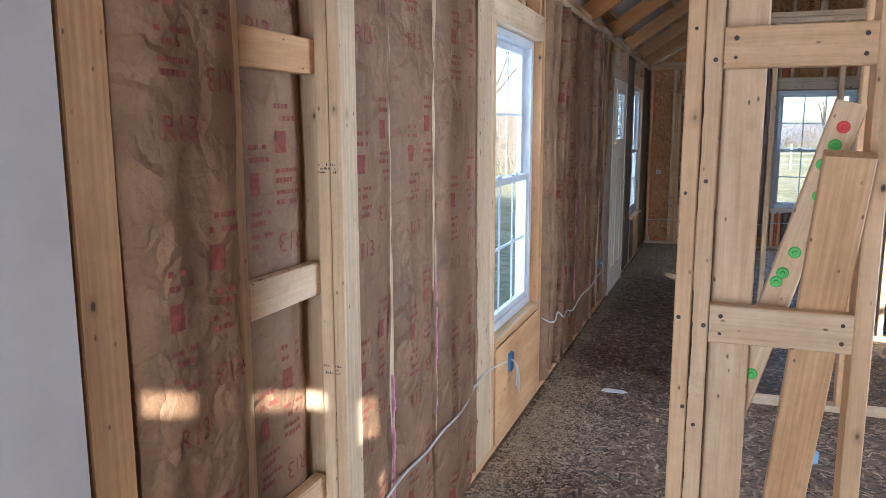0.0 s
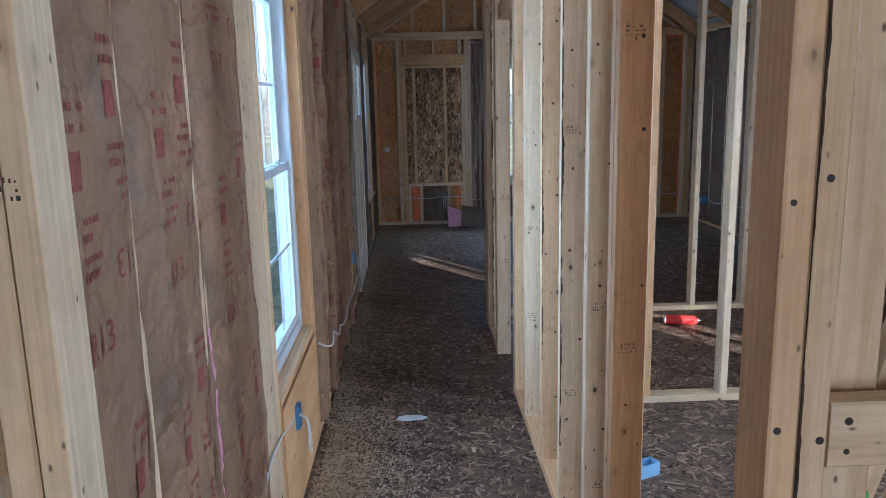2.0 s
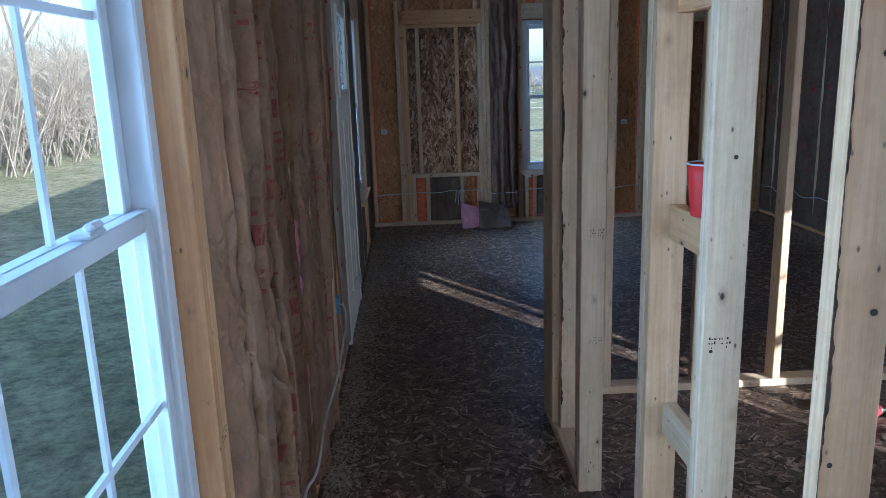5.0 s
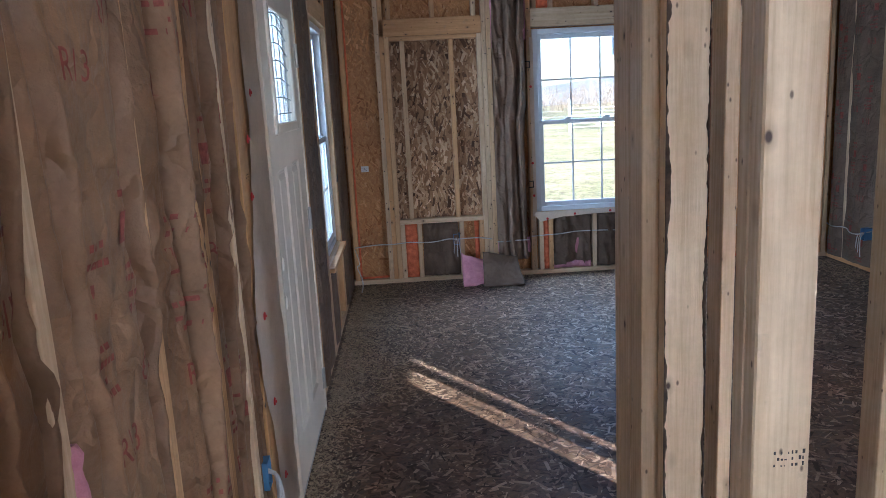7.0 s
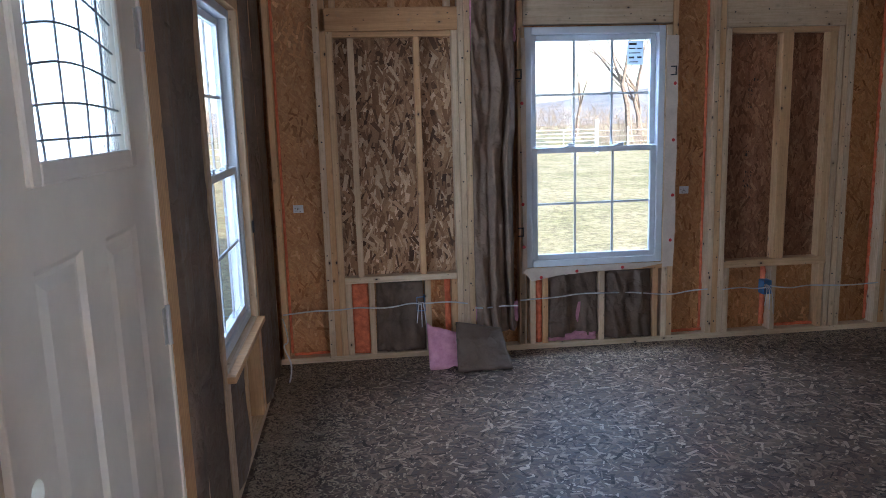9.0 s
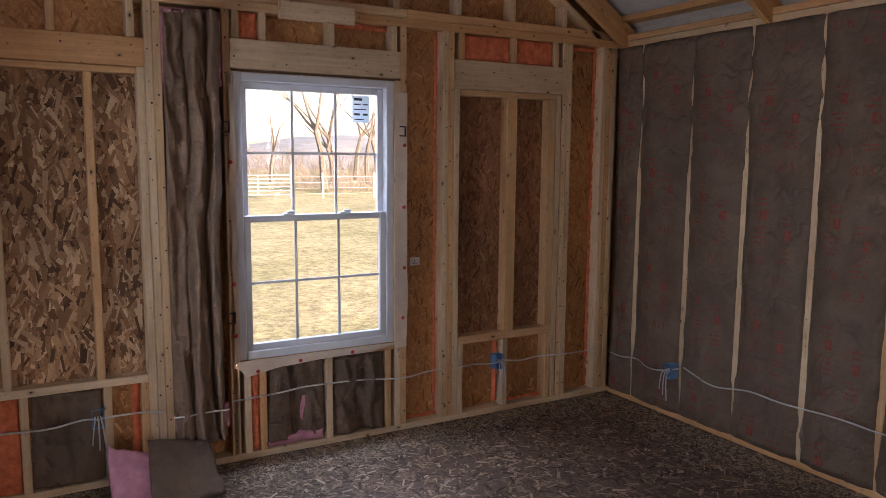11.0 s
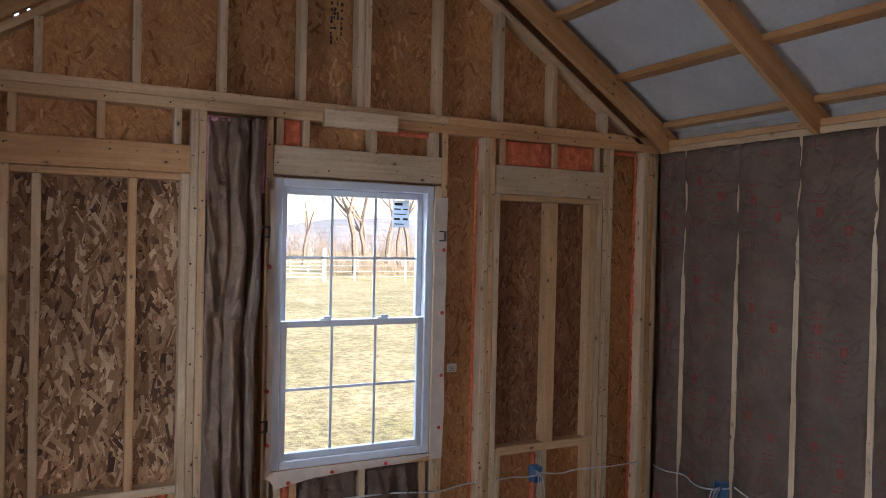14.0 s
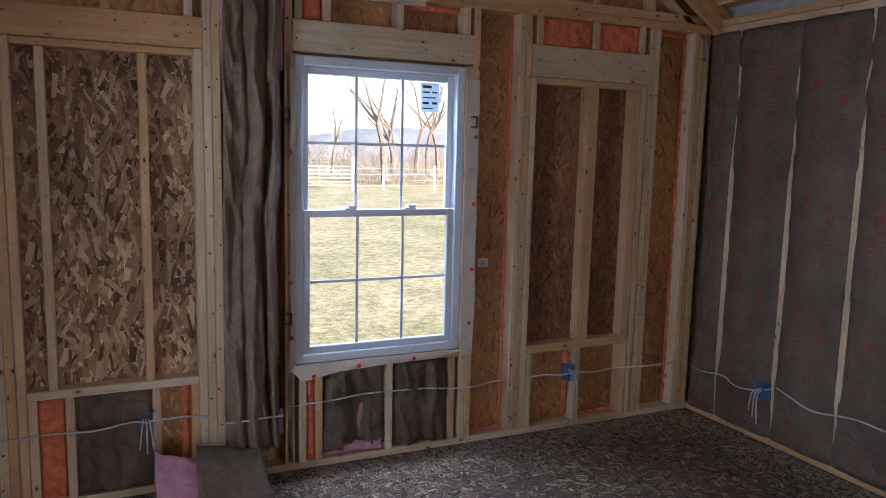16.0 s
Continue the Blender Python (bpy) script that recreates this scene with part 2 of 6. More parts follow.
BLUE = plain_material("blue_plastic", (0.10, 0.25, 0.50), 0.45)
RED = plain_material("red_plastic", (0.62, 0.035, 0.03), 0.4)
GREEN = plain_material("green_plastic", (0.12, 0.55, 0.10), 0.45)
STEEL = plain_material("steel", (0.55, 0.54, 0.52), 0.35, 0.9)
BLACK = plain_material("black_plastic", (0.03, 0.03, 0.03), 0.5)
SAWDUST = plain_material("sawdust", (0.58, 0.46, 0.32), 0.9, 0.0, 0.35, 40.0)
SIDING = plain_material("outer_cladding", (0.45, 0.42, 0.38), 0.7)
PAPER = plain_material("white_paper", (0.75, 0.76, 0.78), 0.6)
PUTTY = plain_material("grey_block", (0.30, 0.48, 0.68), 0.6)



def flake_material(name, stops, rough=0.5):
    """Wood strands: a tone for each strand, with fine grain."""
    m, nt, b = material(name, stops[1][1], rough)
    rnd_out = nt.nodes.new("ShaderNodeNewGeometry").outputs["Random Per Island"]
    col = ramp(nt, rnd_out, stops)
    fine = noise_tex(nt, coords(nt, (1, 1, 1), False), 140.0, 4, 0.7)
    col = mix(nt, 0.6, col, ramp(nt, fine, ((0.3, (0.62, 0.6, 0.58)), (0.7, (1.2, 1.2, 1.2)))), "MULTIPLY")
    big = noise_tex(nt, coords(nt, (1, 1, 1), False), 1.1, 4, 0.6)
    col = mix(nt, 0.8, col, ramp(nt, big, ((0.35, (0.55, 0.52, 0.50)), (0.65, (1.2, 1.2, 1.2)))), "MULTIPLY")
    nt.links.new(col, b.inputs["Base Color"])
    nt.links.new(ramp(nt, rnd_out, ((0.0, (rough + 0.25,) * 3), (1.0, (rough - 0.08,) * 3))), b.inputs["Roughness"])
    return m


FLAKE_FLOOR = flake_material("floor_strands", ((0.0, (0.030, 0.015, 0.009)), (0.3, (0.10, 0.056, 0.034)), (0.6, (0.20, 0.120, 0.074)), (0.85, (0.33, 0.220, 0.142)), (1.0, (0.56, 0.42, 0.30))), 0.40)
FLAKE_WALL = flake_material("wall_strands", ((0.0, (0.339, 0.141, 0.045)), (0.3, (0.52, 0.243, 0.081)), (0.8, (0.61, 0.305, 0.111)), (1.0, (0.746, 0.429, 0.192))), 0.55)
FLAKE_ROUGH = flake_material("rough_strands", ((0.0, (0.085, 0.040, 0.020)), (0.25, (0.27, 0.138, 0.063)), (0.7, (0.46, 0.26, 0.126)), (1.0, (0.78, 0.57, 0.36))), 0.6)
FLAKE_DARK = flake_material("dark_strands", ((0.0, (0.163, 0.069, 0.03)), (0.4, (0.288, 0.125, 0.056)), (0.8, (0.35, 0.163, 0.075)), (1.0, (0.45, 0.237, 0.112))), 0.55)

GLASS, gt, gb = material("clear_glass", (1, 1, 1), 0.0)
gb.inputs["Transmission Weight"].default_value = 1.0
gb.inputs["IOR"].default_value = 1.1


# ---- building helpers ----
def mesh_of(name, bm, mat, smooth=False):
    me = bpy.data.meshes.new(name)
    bm.normal_update()
    bm.to_mesh(me)
    bm.free()
    me.materials.append(mat)
    if smooth:
        me.shade_smooth()
    return me


def part(name, bm, mat, parent=None, label="", smooth=False):
    ob = new(name, mesh_of(name, bm, mat, smooth))
    if parent is not None:
        ob.parent = parent
    if label:
        ob["label"] = label
    return ob


def thing(name, label, category, at=(0, 0, 0), group="", kind=""):
    ob = new(name)
    ob.location = at
    ob.empty_display_size = 0.1
    return tagged(ob, label, category, group, kind)


def add_box(bm, x0, x1, y0, y1, z0, z1, bevel=0.0):
    r = bmesh.ops.create_cube(bm, size=1.0, matrix=Matrix.Translation(((x0 + x1) / 2, (y0 + y1) / 2, (z0 + z1) / 2)) @ Matrix.Diagonal((abs(x1 - x0), abs(y1 - y0), abs(z1 - z0), 1)))
    if bevel:
        es = list({e for v in r["verts"] for e in v.link_edges})
        bmesh.ops.bevel(bm, geom=es, offset=bevel, segments=1, affect="EDGES")
    return bm


def box(name, x0, x1, y0, y1, z0, z1, mat, parent=None, bevel=0.0, label=""):
    bm = bmesh.new()
    add_box(bm, x0, x1, y0, y1, z0, z1, bevel)
    return part(name, bm, mat, parent, label)


bar_cache = {}


def bar_mesh(length, a, b):
    """A piece of lumber along local x with eased long edges."""
    key = (round(length, 3), round(a, 3), round(b, 3))
    if key not in bar_cache:
        c = min(0.003, a * 0.15, b * 0.15)
        ring = [(-a / 2 + c, -b / 2), (a / 2 - c, -b / 2), (a / 2, -b / 2 + c), (a / 2, b / 2 - c), (a / 2 - c, b / 2), (-a / 2 + c, b / 2), (-a / 2, b / 2 - c), (-a / 2, -b / 2 + c)]
        vs = [(s * length / 2, y, z) for s in (-1, 1) for y, z in ring]
        fs = [[i, (i + 1) % 8, 8 + (i + 1) % 8, 8 + i] for i in range(8)] + [list(range(7, -1, -1)), list(range(8, 16))]
        me = bpy.data.meshes.new("lumber")
        me.from_pydata(vs, [], fs)
        bar_cache[key] = me
    return bar_cache[key]


def lumber(name, x0, x1, y0, y1, z0, z1, parent, mat=None, lean=(0.0, 0.0), label=""):
    """An upright or level length of lumber that fills the given box."""
    d = (x1 - x0, y1 - y0, z1 - z0)
    k = max(range(3), key=lambda i: d[i])
    if k == 0:
        me, rot = bar_mesh(d[0], d[1], d[2]), Matrix.Identity(4)
    elif k == 1:
        me, rot = bar_mesh(d[1], d[0], d[2]), Matrix.Rotation(radians(90), 4, "Z")
    else:
        me, rot = bar_mesh(d[2], d[1], d[0]), Matrix.Rotation(radians(-90), 4, "Y")
    mat = mat or PINE
    if not me.materials:
        me.materials.append(mat)
    ob = new(name, me)
    if me.materials[0] != mat:
        ob.material_slots[0].link = "OBJECT"
        ob.material_slots[0].material = mat
    ob.matrix_basis = Matrix.Translation(((x0 + x1) / 2, (y0 + y1) / 2, (z0 + z1) / 2)) @ pose(0, 0, 0, lean[0], lean[1], 0) @ rot
    if parent is not None:
        ob.parent = parent
    if label:
        ob["label"] = label
    return ob


def slope_bar(name, p, q, a, b, parent, mat):
    """Lumber from p to q, a wide across and b deep; the depth stays in the upright plane."""
    p, q = Vector(p), Vector(q)
    d = (q - p).normalized()
    side = d.cross(Vector((0, 0, 1))).normalized()
    up = side.cross(d)
    me = bar_mesh((q - p).length, a, b)
    if not me.materials:
        me.materials.append(mat)
    ob = new(name, me)
    if me.materials[0] != mat:
        ob.material_slots[0].link = "OBJECT"
        ob.material_slots[0].material = mat
    m = Matrix((d, side, up)).transposed().to_4x4()
    ob.matrix_basis = Matrix.Translation((p + q) / 2) @ m
    ob.parent = parent
    return ob


def tube(name, points, radius, mat, parent=None, label="", sides=6):
    cu = bpy.data.curves.new(name, "CURVE")
    cu.dimensions, cu.bevel_depth, cu.bevel_resolution, cu.resolution_u = "3D", radius, 2, 5
    sp = cu.splines.new("NURBS")
    sp.points.add(len(points) - 1)
    sp.use_endpoint_u, sp.order_u = True, 3
    for pt, co in zip(sp.points, points):
        pt.co = (*co, 1)
    tmp = bpy.data.objects.new(name, cu)
    me = bpy.data.meshes.new_from_object(tmp)
    bpy.data.objects.remove(tmp)
    me.materials.clear()
    me.materials.append(mat)
    me.shade_smooth()
    ob = new(name, me)
    if parent is not None:
        ob.parent = parent
    if label:
        ob["label"] = label
    return ob


def slab_with_holes(u0, u1, v0, v1, holes):
    """Rectangles that cover u0..u1 by v0..v1 but for the holes (u0, u1, v0, v1)."""
    us = sorted({u0, u1, *[h[0] for h in holes], *[h[1] for h in holes]})
    out = []
    for a, b in zip(us, us[1:]):
        inside = sorted((h[2], h[3]) for h in holes if h[0] <= a + 1e-6 and h[1] >= b - 1e-6)
        v = v0
        for lo, hi in inside:
            if lo > v:
                out.append((a, b, v, lo))
            v = hi
        if v < v1:
            out.append((a, b, v, v1))
    return out

# ---- floor and ground ----
GROUND = -0.65
bm = bmesh.new()
n = 60
ext = [-400, -150, -80, -50] + [-40 + 80 * i / n for i in range(n + 1)] + [50, 80, 150, 400]
grid = [[bm.verts.new((x + 1, y + 5, GROUND + 0.06 * noise.noise((x * 0.2, y * 0.2, 0)) + (0.0 if abs(x) + abs(y) < 60 else 0.4))) for x in ext] for y in ext]
for r0, r1 in zip(grid, grid[1:]):
    for a, b, c, d in zip(r0, r0[1:], r1[1:], r1):
        bm.faces.new((a, b, c, d))
GRASS, nt, b = material("winter_grass", (0.30, 0.27, 0.10), 0.9)
v = coords(nt, (1, 1, 1), False)
g1, g2 = noise_tex(nt, v, 0.6, 6, 0.7), noise_tex(nt, v, 7.0, 8, 0.8)
col = ramp(nt, g1, ((0.35, (0.27, 0.25, 0.11)), (0.65, (0.46, 0.39, 0.23))))
col = mix(nt, 0.9, col, ramp(nt, g2, ((0.38, (0.36, 0.33, 0.27)), (0.62, (1.32, 1.28, 1.15)))), "MULTIPLY")
nt.links.new(col, b.inputs["Base Color"])
bump(nt, b, g2, 0.8, 0.05)
ground = part("ground", bm, GRASS)
tagged(ground, "dry yellow-green winter lawn around the cabin", "ground", kind="structure")

floor = box("floor", LX - 0.13, RX + 0.13, BY - 0.13, FY + 0.13, -0.20, -0.021, PINE)
tagged(floor, "dark dusty strand board subfloor laid in large sheets", "floor", kind="structure")

# ---- openings: along y for the long walls, along x for the end walls ----
W1, W2, DOOR, W3 = (3.405, 4.325, 0.575, 2.105), (9.03, 9.95, 0.565, 2.09), (7.215, 8.175, 0.0, 2.075), (2.48, 3.40, 0.575, 2.05)
WE = (0.60, 1.52, 0.555, 2.085)
# unseen opening added for the sun patches on the left wall
BACK = (0.60, 1.75, 1.70, 2.25)
# doorway added out of view to let in fill light
REAR = (-0.95, -0.12, 0.0, 2.05)


def long_wall(name, face, out, holes, mat, label):
    """Sheathing and cladding of a wall that runs along y; out is -1 or 1."""
    root = thing(name, label, "wall", kind="structure")
    bm = bmesh.new()
    for a, b, lo, hi in slab_with_holes(BY - 0.12, FY + 0.12, -0.02, TOP, holes):
        x0, x1 = sorted((face + out * D, face + out * (D + 0.012)))
        add_box(bm, x0, x1, a, b, lo, hi)
    part("sheathing", bm, mat, root)
    bm = bmesh.new()
    for a, b, lo, hi in slab_with_holes(BY - 0.14, FY + 0.14, -0.45, TOP, holes):
        x0, x1 = sorted((face + out * (D + 0.013), face + out * (D + 0.035)))
        add_box(bm, x0, x1, a, b, lo, hi)
    part("cladding", bm, SIDING, root, "weathered outer cladding")
    return root


def end_wall(name, face, out, holes, mat, label):
    root = thing(name, label, "wall", kind="structure")
    for nm, m, d0, d1 in (("sheathing", mat, D, D + 0.012), ("cladding", SIDING, D + 0.013, D + 0.035)):
        bm = bmesh.new()
        y0, y1 = sorted((face + out * d0, face + out * d1))
        for a, b, lo, hi in slab_with_holes(LX - D, RX + D, -0.02 if nm == "sheathing" else -0.45, TOP + 0.02, holes):
            add_box(bm, a, b, y0, y1, lo, hi)
        zr, ze = roof_z(RIDGE) + 0.045, TOP + 0.02
        pts = [(LX - D, ze), (RX + D, ze), (RX + D, roof_z(RX + D) + 0.045), (RIDGE, zr), (LX - D, roof_z(LX - D) + 0.045)]
        if out > 0:
            # daylight gaps under the west rake
            rnd = random.Random(9)
            x, cut = 0.97, []
            while x > -0.85:
                a, b = x, x - rnd.choice((0.012, 0.02, 0.05, 0.09))
                cut += [(a, roof_z(a) + 0.045), (a, roof_z(a) - 0.175), (b, roof_z(b) - 0.175), (b, roof_z(b) + 0.045)]
                x = b - rnd.choice((0.012, 0.03, 0.09))
            pts = pts[:4] + cut + pts[4:]
        lo = [bm.verts.new((x, y0, z)) for x, z in pts]
        hi = [bm.verts.new((x, y1, z)) for x, z in pts]
        bm.faces.new(lo)
        bm.faces.new(hi[::-1])
        for i in range(len(pts)):
            j = (i + 1) % len(pts)
            bm.faces.new((lo[i], hi[i], hi[j], lo[j]))
        bmesh.ops.recalc_face_normals(bm, faces=bm.faces)
        part(nm, bm, m, root)
    return root


wall_left = long_wall("wall_left", LX, -1, [W1, W2, DOOR], OSB_SIDE, "open stud wall with kraft faced insulation, windows and a door")
wall_right = long_wall("wall_right", RX, 1, [W3], OSB_SIDE, "open stud wall filled with grey-brown kraft faced insulation")
wall_far = end_wall("wall_far", FY, 1, [WE], OSB_WALL, "open stud gable wall with orange-brown strand board sheathing")
wall_back = end_wall("wall_back", BY, -1, [BACK, REAR], OSB_WALL, "strand board gable wall")

PB, PT = 0.038, 2.39      # top of the bottom plate, underside of the top plates


def side_studs(root, face, out, spots, lo=PB, hi=PT, name="stud"):
    x0, x1 = sorted((face, face + out * (D - 0.002)))
    for y in spots:
        lumber(name, x0, x1, y, y + T, lo, hi, root)


def side_plates(root, face, out, gaps):
    x0, x1 = sorted((face, face + out * (D - 0.002)))
    y = BY
    for a, b in gaps + [(FY, FY)]:
        lumber("bottom_plate", x0, x1, y, a, 0, PB, root)
        y = b
    for k, z in enumerate((PT, PT + 0.041)):
        cuts = [BY, 2.2 + k, 5.6 + k, 8.4 + k * 0.6, FY]
        for a, b in zip(cuts, cuts[1:]):
            lumber("top_plate", x0, x1, a + 0.001, b - 0.001, z, z + 0.038, root)


def side_opening(root, face, out, w, header=0.14, sill=True, jack=True, wide=1):
    """King and jack studs, header, sill and cripples round an opening."""
    a, b, lo, hi = w
    x0, x1 = sorted((face, face + out * (D - 0.002)))
    for k in range(wide):
        lumber("king_stud", x0, x1, a - T * (2 + k), a - T * (1 + k) - 0.001, PB, PT, root)
        lumber("king_stud", x0, x1, b + T * (1 + k) + 0.001, b + T * (2 + k), PB, PT, root)
    lumber("jack_stud", x0, x1, a - T, a - 0.001, PB, hi, root)
    lumber("jack_stud", x0, x1, b + 0.001, b + T, PB, hi, root)
    lumber("header", x0, x1, a - T, b + T, hi + 0.001, hi + header, root)
    for y in (a + 0.02, (a + b) / 2 - T / 2, b - T - 0.02):
        if hi + header + 0.02 < PT:
            lumber("cripple_stud", x0, x1, y, y + T, hi + header, PT, root)
    if sill:
        lumber("rough_sill", x0, x1, a, b, lo - T, lo - 0.001, root)
        for y in (a + 0.005, (a + b) / 2 - T / 2, b - T - 0.005):
            lumber("cripple_stud", x0, x1, y, y + T, PB, lo - T, root)


side_plates(wall_left, LX, -1, [(DOOR[0], DOOR[1])])
side_plates(wall_right, RX, 1, [])
side_opening(wall_left, LX, -1, W1)
side_opening(wall_left, LX, -1, W2)
side_opening(wall_left, LX, -1, DOOR, sill=False)
side_opening(wall_right, RX, 1, W3)
LEFT_STUDS = [-1.4, -1.0, -0.6, -0.2, 0.2, 0.6, 1.378, 1.76, 2.18, 2.585, 4.66, 5.06, 5.455, 5.895, 6.285, 6.605, 8.52, 10.10, 10.40, 10.74]
side_studs(wall_left, LX, -1, LEFT_STUDS)
lumber("post", LX - D + 0.002, LX + 0.001, 0.932, 1.034, PB, PT, wall_left, PINE_ROOF)
lumber("stud", LX - D + 0.002, LX - 0.002, 6.325, 6.362, PB, PT, wall_left, PINE_ROOF)
RIGHT_STUDS = [10.74, 10.562, 10.135, 9.728, 9.29, 8.87, 8.45, 8.03, 7.61, 7.20, 6.79, 6.38, 5.97, 5.56, 5.15, 4.74, 4.33, 3.92, 3.54, 2.10, 1.70, 1.30, 0.9, 0.5, 0.1, -0.3, -0.7, -1.1, -1.5]
side_studs(wall_right, RX, 1, RIGHT_STUDS)
lumber("stud", LX - 0.05, LX + 0.001, 3.125, 3.325, PB, PT, wall_left)
lumber("window_stool", LX - 0.050, LX + 0.004, W1[0], W1[1], W1[2] - 0.03, W1[2] - 0.002, wall_left)
lumber("apron_board", LX + 0.001, LX + 0.010, W1[0] + 0.001, W1[1] - 0.001, PB, W1[2] - 0.040, wall_left)
# fire blocks in the bay beside the first doorway
for z in (0.56, 1.172, 1.755):
    lumber("blocking", LX - T, LX, 1.416, 1.74, z, z + D, wall_left)

# ---- far gable wall framing ----
fy0, fy1 = FY, FY + D - 0.002


def fstud(x, lo=PB, hi=PT, w=T, name="stud", root=wall_far, mat=None):
    lumber(name, x, x + w, fy0, fy1, lo, hi, root, mat)


lumber("bottom_plate", LX, RX, fy0, fy1, 0, PB, wall_far)
lumber("top_plate", LX, 1.05, fy0 - 0.002, fy1, PT, PT + 0.05, wall_far)
lumber("top_plate", 1.052, RX, fy0 - 0.002, fy1, PT, PT + 0.05, wall_far)
lumber("top_plate", LX, 1.6, fy0, fy1, PT + 0.051, PT + 0.10, wall_far)
lumber("top_plate", 1.602, RX, fy0, fy1, PT + 0.051, PT + 0.10, wall_far)
lumber("scab_board", 0.845, 1.26, fy0 - 0.042, fy0 - 0.003, 2.365, 2.455, wall_far)
# blocked-in opening on the west part
for x in (-0.705, -0.666, 0.178):
    fstud(x)
fstud(0.178 + T + 0.002)
for x in (-0.626, 0.138):
    fstud(x, hi=2.075)
lumber("header", -0.665, 0.177, fy0, fy1, 2.077, 2.215, wall_far)
lumber("nailer", -0.586, 0.136, fy0, fy1, 2.042, 2.074, wall_far)
lumber("sill", -0.586, 0.136, fy0 - 0.003, fy1, 0.512, 0.552, wall_far)
for x in (-0.50, -0.098):
    fstud(x, 0.553, 2.04)
for x in (-0.586, -0.44, -0.075, 0.10):
    fstud(x, PB, 0.511)
for x in (-0.60, -0.24, 0.10):
    fstud(x, 2.217, PT, name="cripple_stud")
# window
for x in (0.55, 1.56):
    fstud(x)
for x in (0.589, 1.521):
    fstud(x - 0.0285, hi=2.085, w=0.036) if x < 1 else fstud(x, hi=2.085)
lumber("header", 0.59, 1.558, fy0, fy1, 2.10, 2.25, wall_far)
lumber("sill", 0.60, 1.52, fy0, fy1, 0.512, 0.552, wall_far)
for x in (0.62, 0.705, 1.09, 1.46):
    fstud(x, PB, 0.511)
for x in (0.60, 0.74, 1.12, 1.50):
    fstud(x, 2.252, PT, name="cripple_stud")
# second blocked-in opening
for x in (1.84, 1.88):
    fstud(x)
fstud(1.92, hi=2.06)
for x in (2.735, 2.775):
    fstud(x)
fstud(2.69, hi=2.06)
lumber("header", 1.92, 2.733, fy0, fy1, 2.063, 2.235, wall_far)
lumber("nailer", 1.96, 2.688, fy0, fy1, 2.025, 2.06, wall_far)
lumber("sill", 1.96, 2.688, fy0 - 0.003, fy1, 0.485, 0.535, wall_far)
for x in (1.96, 2.30, 2.645):
    fstud(x, PB, 0.484)
fstud(2.305, 0.536, 2.024, w=0.075)
fstud(2.63, 0.536, 2.024, w=0.055)
for x in (1.95, 2.33, 2.66):
    fstud(x, 2.237, PT, name="cripple_stud")
for x in (3.07, 3.112, 3.155):
    fstud(x)
fstud(LX + 0.02)
# gable
for x in (-0.50, -0.09, 0.31, 0.715, 1.515, 1.925, 2.315, 2.72):
    fstud(x, PT + 0.101, roof_z(x + T / 2) - (0.226 if x > RIDGE else 0.206))
fstud(1.035, PT + 0.101, roof_z(RIDGE) - 0.20, name="king_post")
fstud(1.076, PT + 0.101, roof_z(RIDGE) - 0.20, name="king_post")
for s in (-1, 1):
    e, p, drop = (RX, RIDGE, 0.203) if s > 0 else (LX, RIDGE - 0.045, 0.183)
    slope_bar("gable_plate", (p, FY + D / 2, roof_z(p) - drop), (e, FY + D / 2, roof_z(e) - drop), D, 0.038, wall_far, PINE)
# panels let into the blocked openings
box("rough_panel", -0.588, 0.14, FY + D - 0.014, FY + D - 0.003, 0.553, 2.04, OSB_ROUGH, wall_far)
box("dark_panel", 1.96, 2.69, FY + D - 0.014, FY + D - 0.003, 0.536, 2.024, OSB_DARK, wall_far)

# ---- roof: rafters, ridge, purlins and white liner ----
roof = thing("ceiling", "open pine rafters and purlins under a white roof liner", "ceiling", kind="structure")
RAFTERS = [10.755, 9.65, 8.47, 7.23, 6.01, 4.79, 3.57, 2.35, 1.13, -0.09, -1.3]
RD = 0.14
co, si = 1 / math.hypot(1, PITCH), PITCH / math.hypot(1, PITCH)
for y in RAFTERS:
    for s in (-1, 1):
        e = RX + D + 0.03 if s > 0 else LX - D - 0.03
        off = RD / 2 / co
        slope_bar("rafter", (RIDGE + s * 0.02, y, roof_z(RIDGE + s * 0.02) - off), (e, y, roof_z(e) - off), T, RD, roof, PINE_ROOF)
    for x, s in ((RX, 1), (LX, -1)):
        bm = bmesh.new()
        add_box(bm, x - s * 0.003, x - s * 0.0005, y + 0.021, y + 0.05, 2.36, 2.50, 0.0008)
        add_box(bm, x - s * 0.003, x + s * 0.03, y + 0.0195, y + 0.0215, 2.44, 2.56, 0.0005)
        part("tie_strap", bm, STEEL, roof, "galvanised steel rafter tie")
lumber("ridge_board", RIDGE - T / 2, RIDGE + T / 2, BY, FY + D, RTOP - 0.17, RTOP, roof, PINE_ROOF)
for s in (-1, 1):
    for d in (0.20, 0.70, 1.23, 1.715, 2.12):
        x = RIDGE + s * d
        for a, b in ((BY - 0.1, 4.4), (4.402, FY + 0.12)):
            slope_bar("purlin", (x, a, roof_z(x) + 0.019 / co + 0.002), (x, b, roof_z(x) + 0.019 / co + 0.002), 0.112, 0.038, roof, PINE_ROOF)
            roof.children[-1].matrix_basis = Matrix.Translation((x, (a + b) / 2, roof_z(x) + 0.0225)) @ Matrix.Rotation(s * math.atan(PITCH), 4, "Y") @ Matrix.Rotation(radians(90), 4, "Z")
bm = bmesh.new()
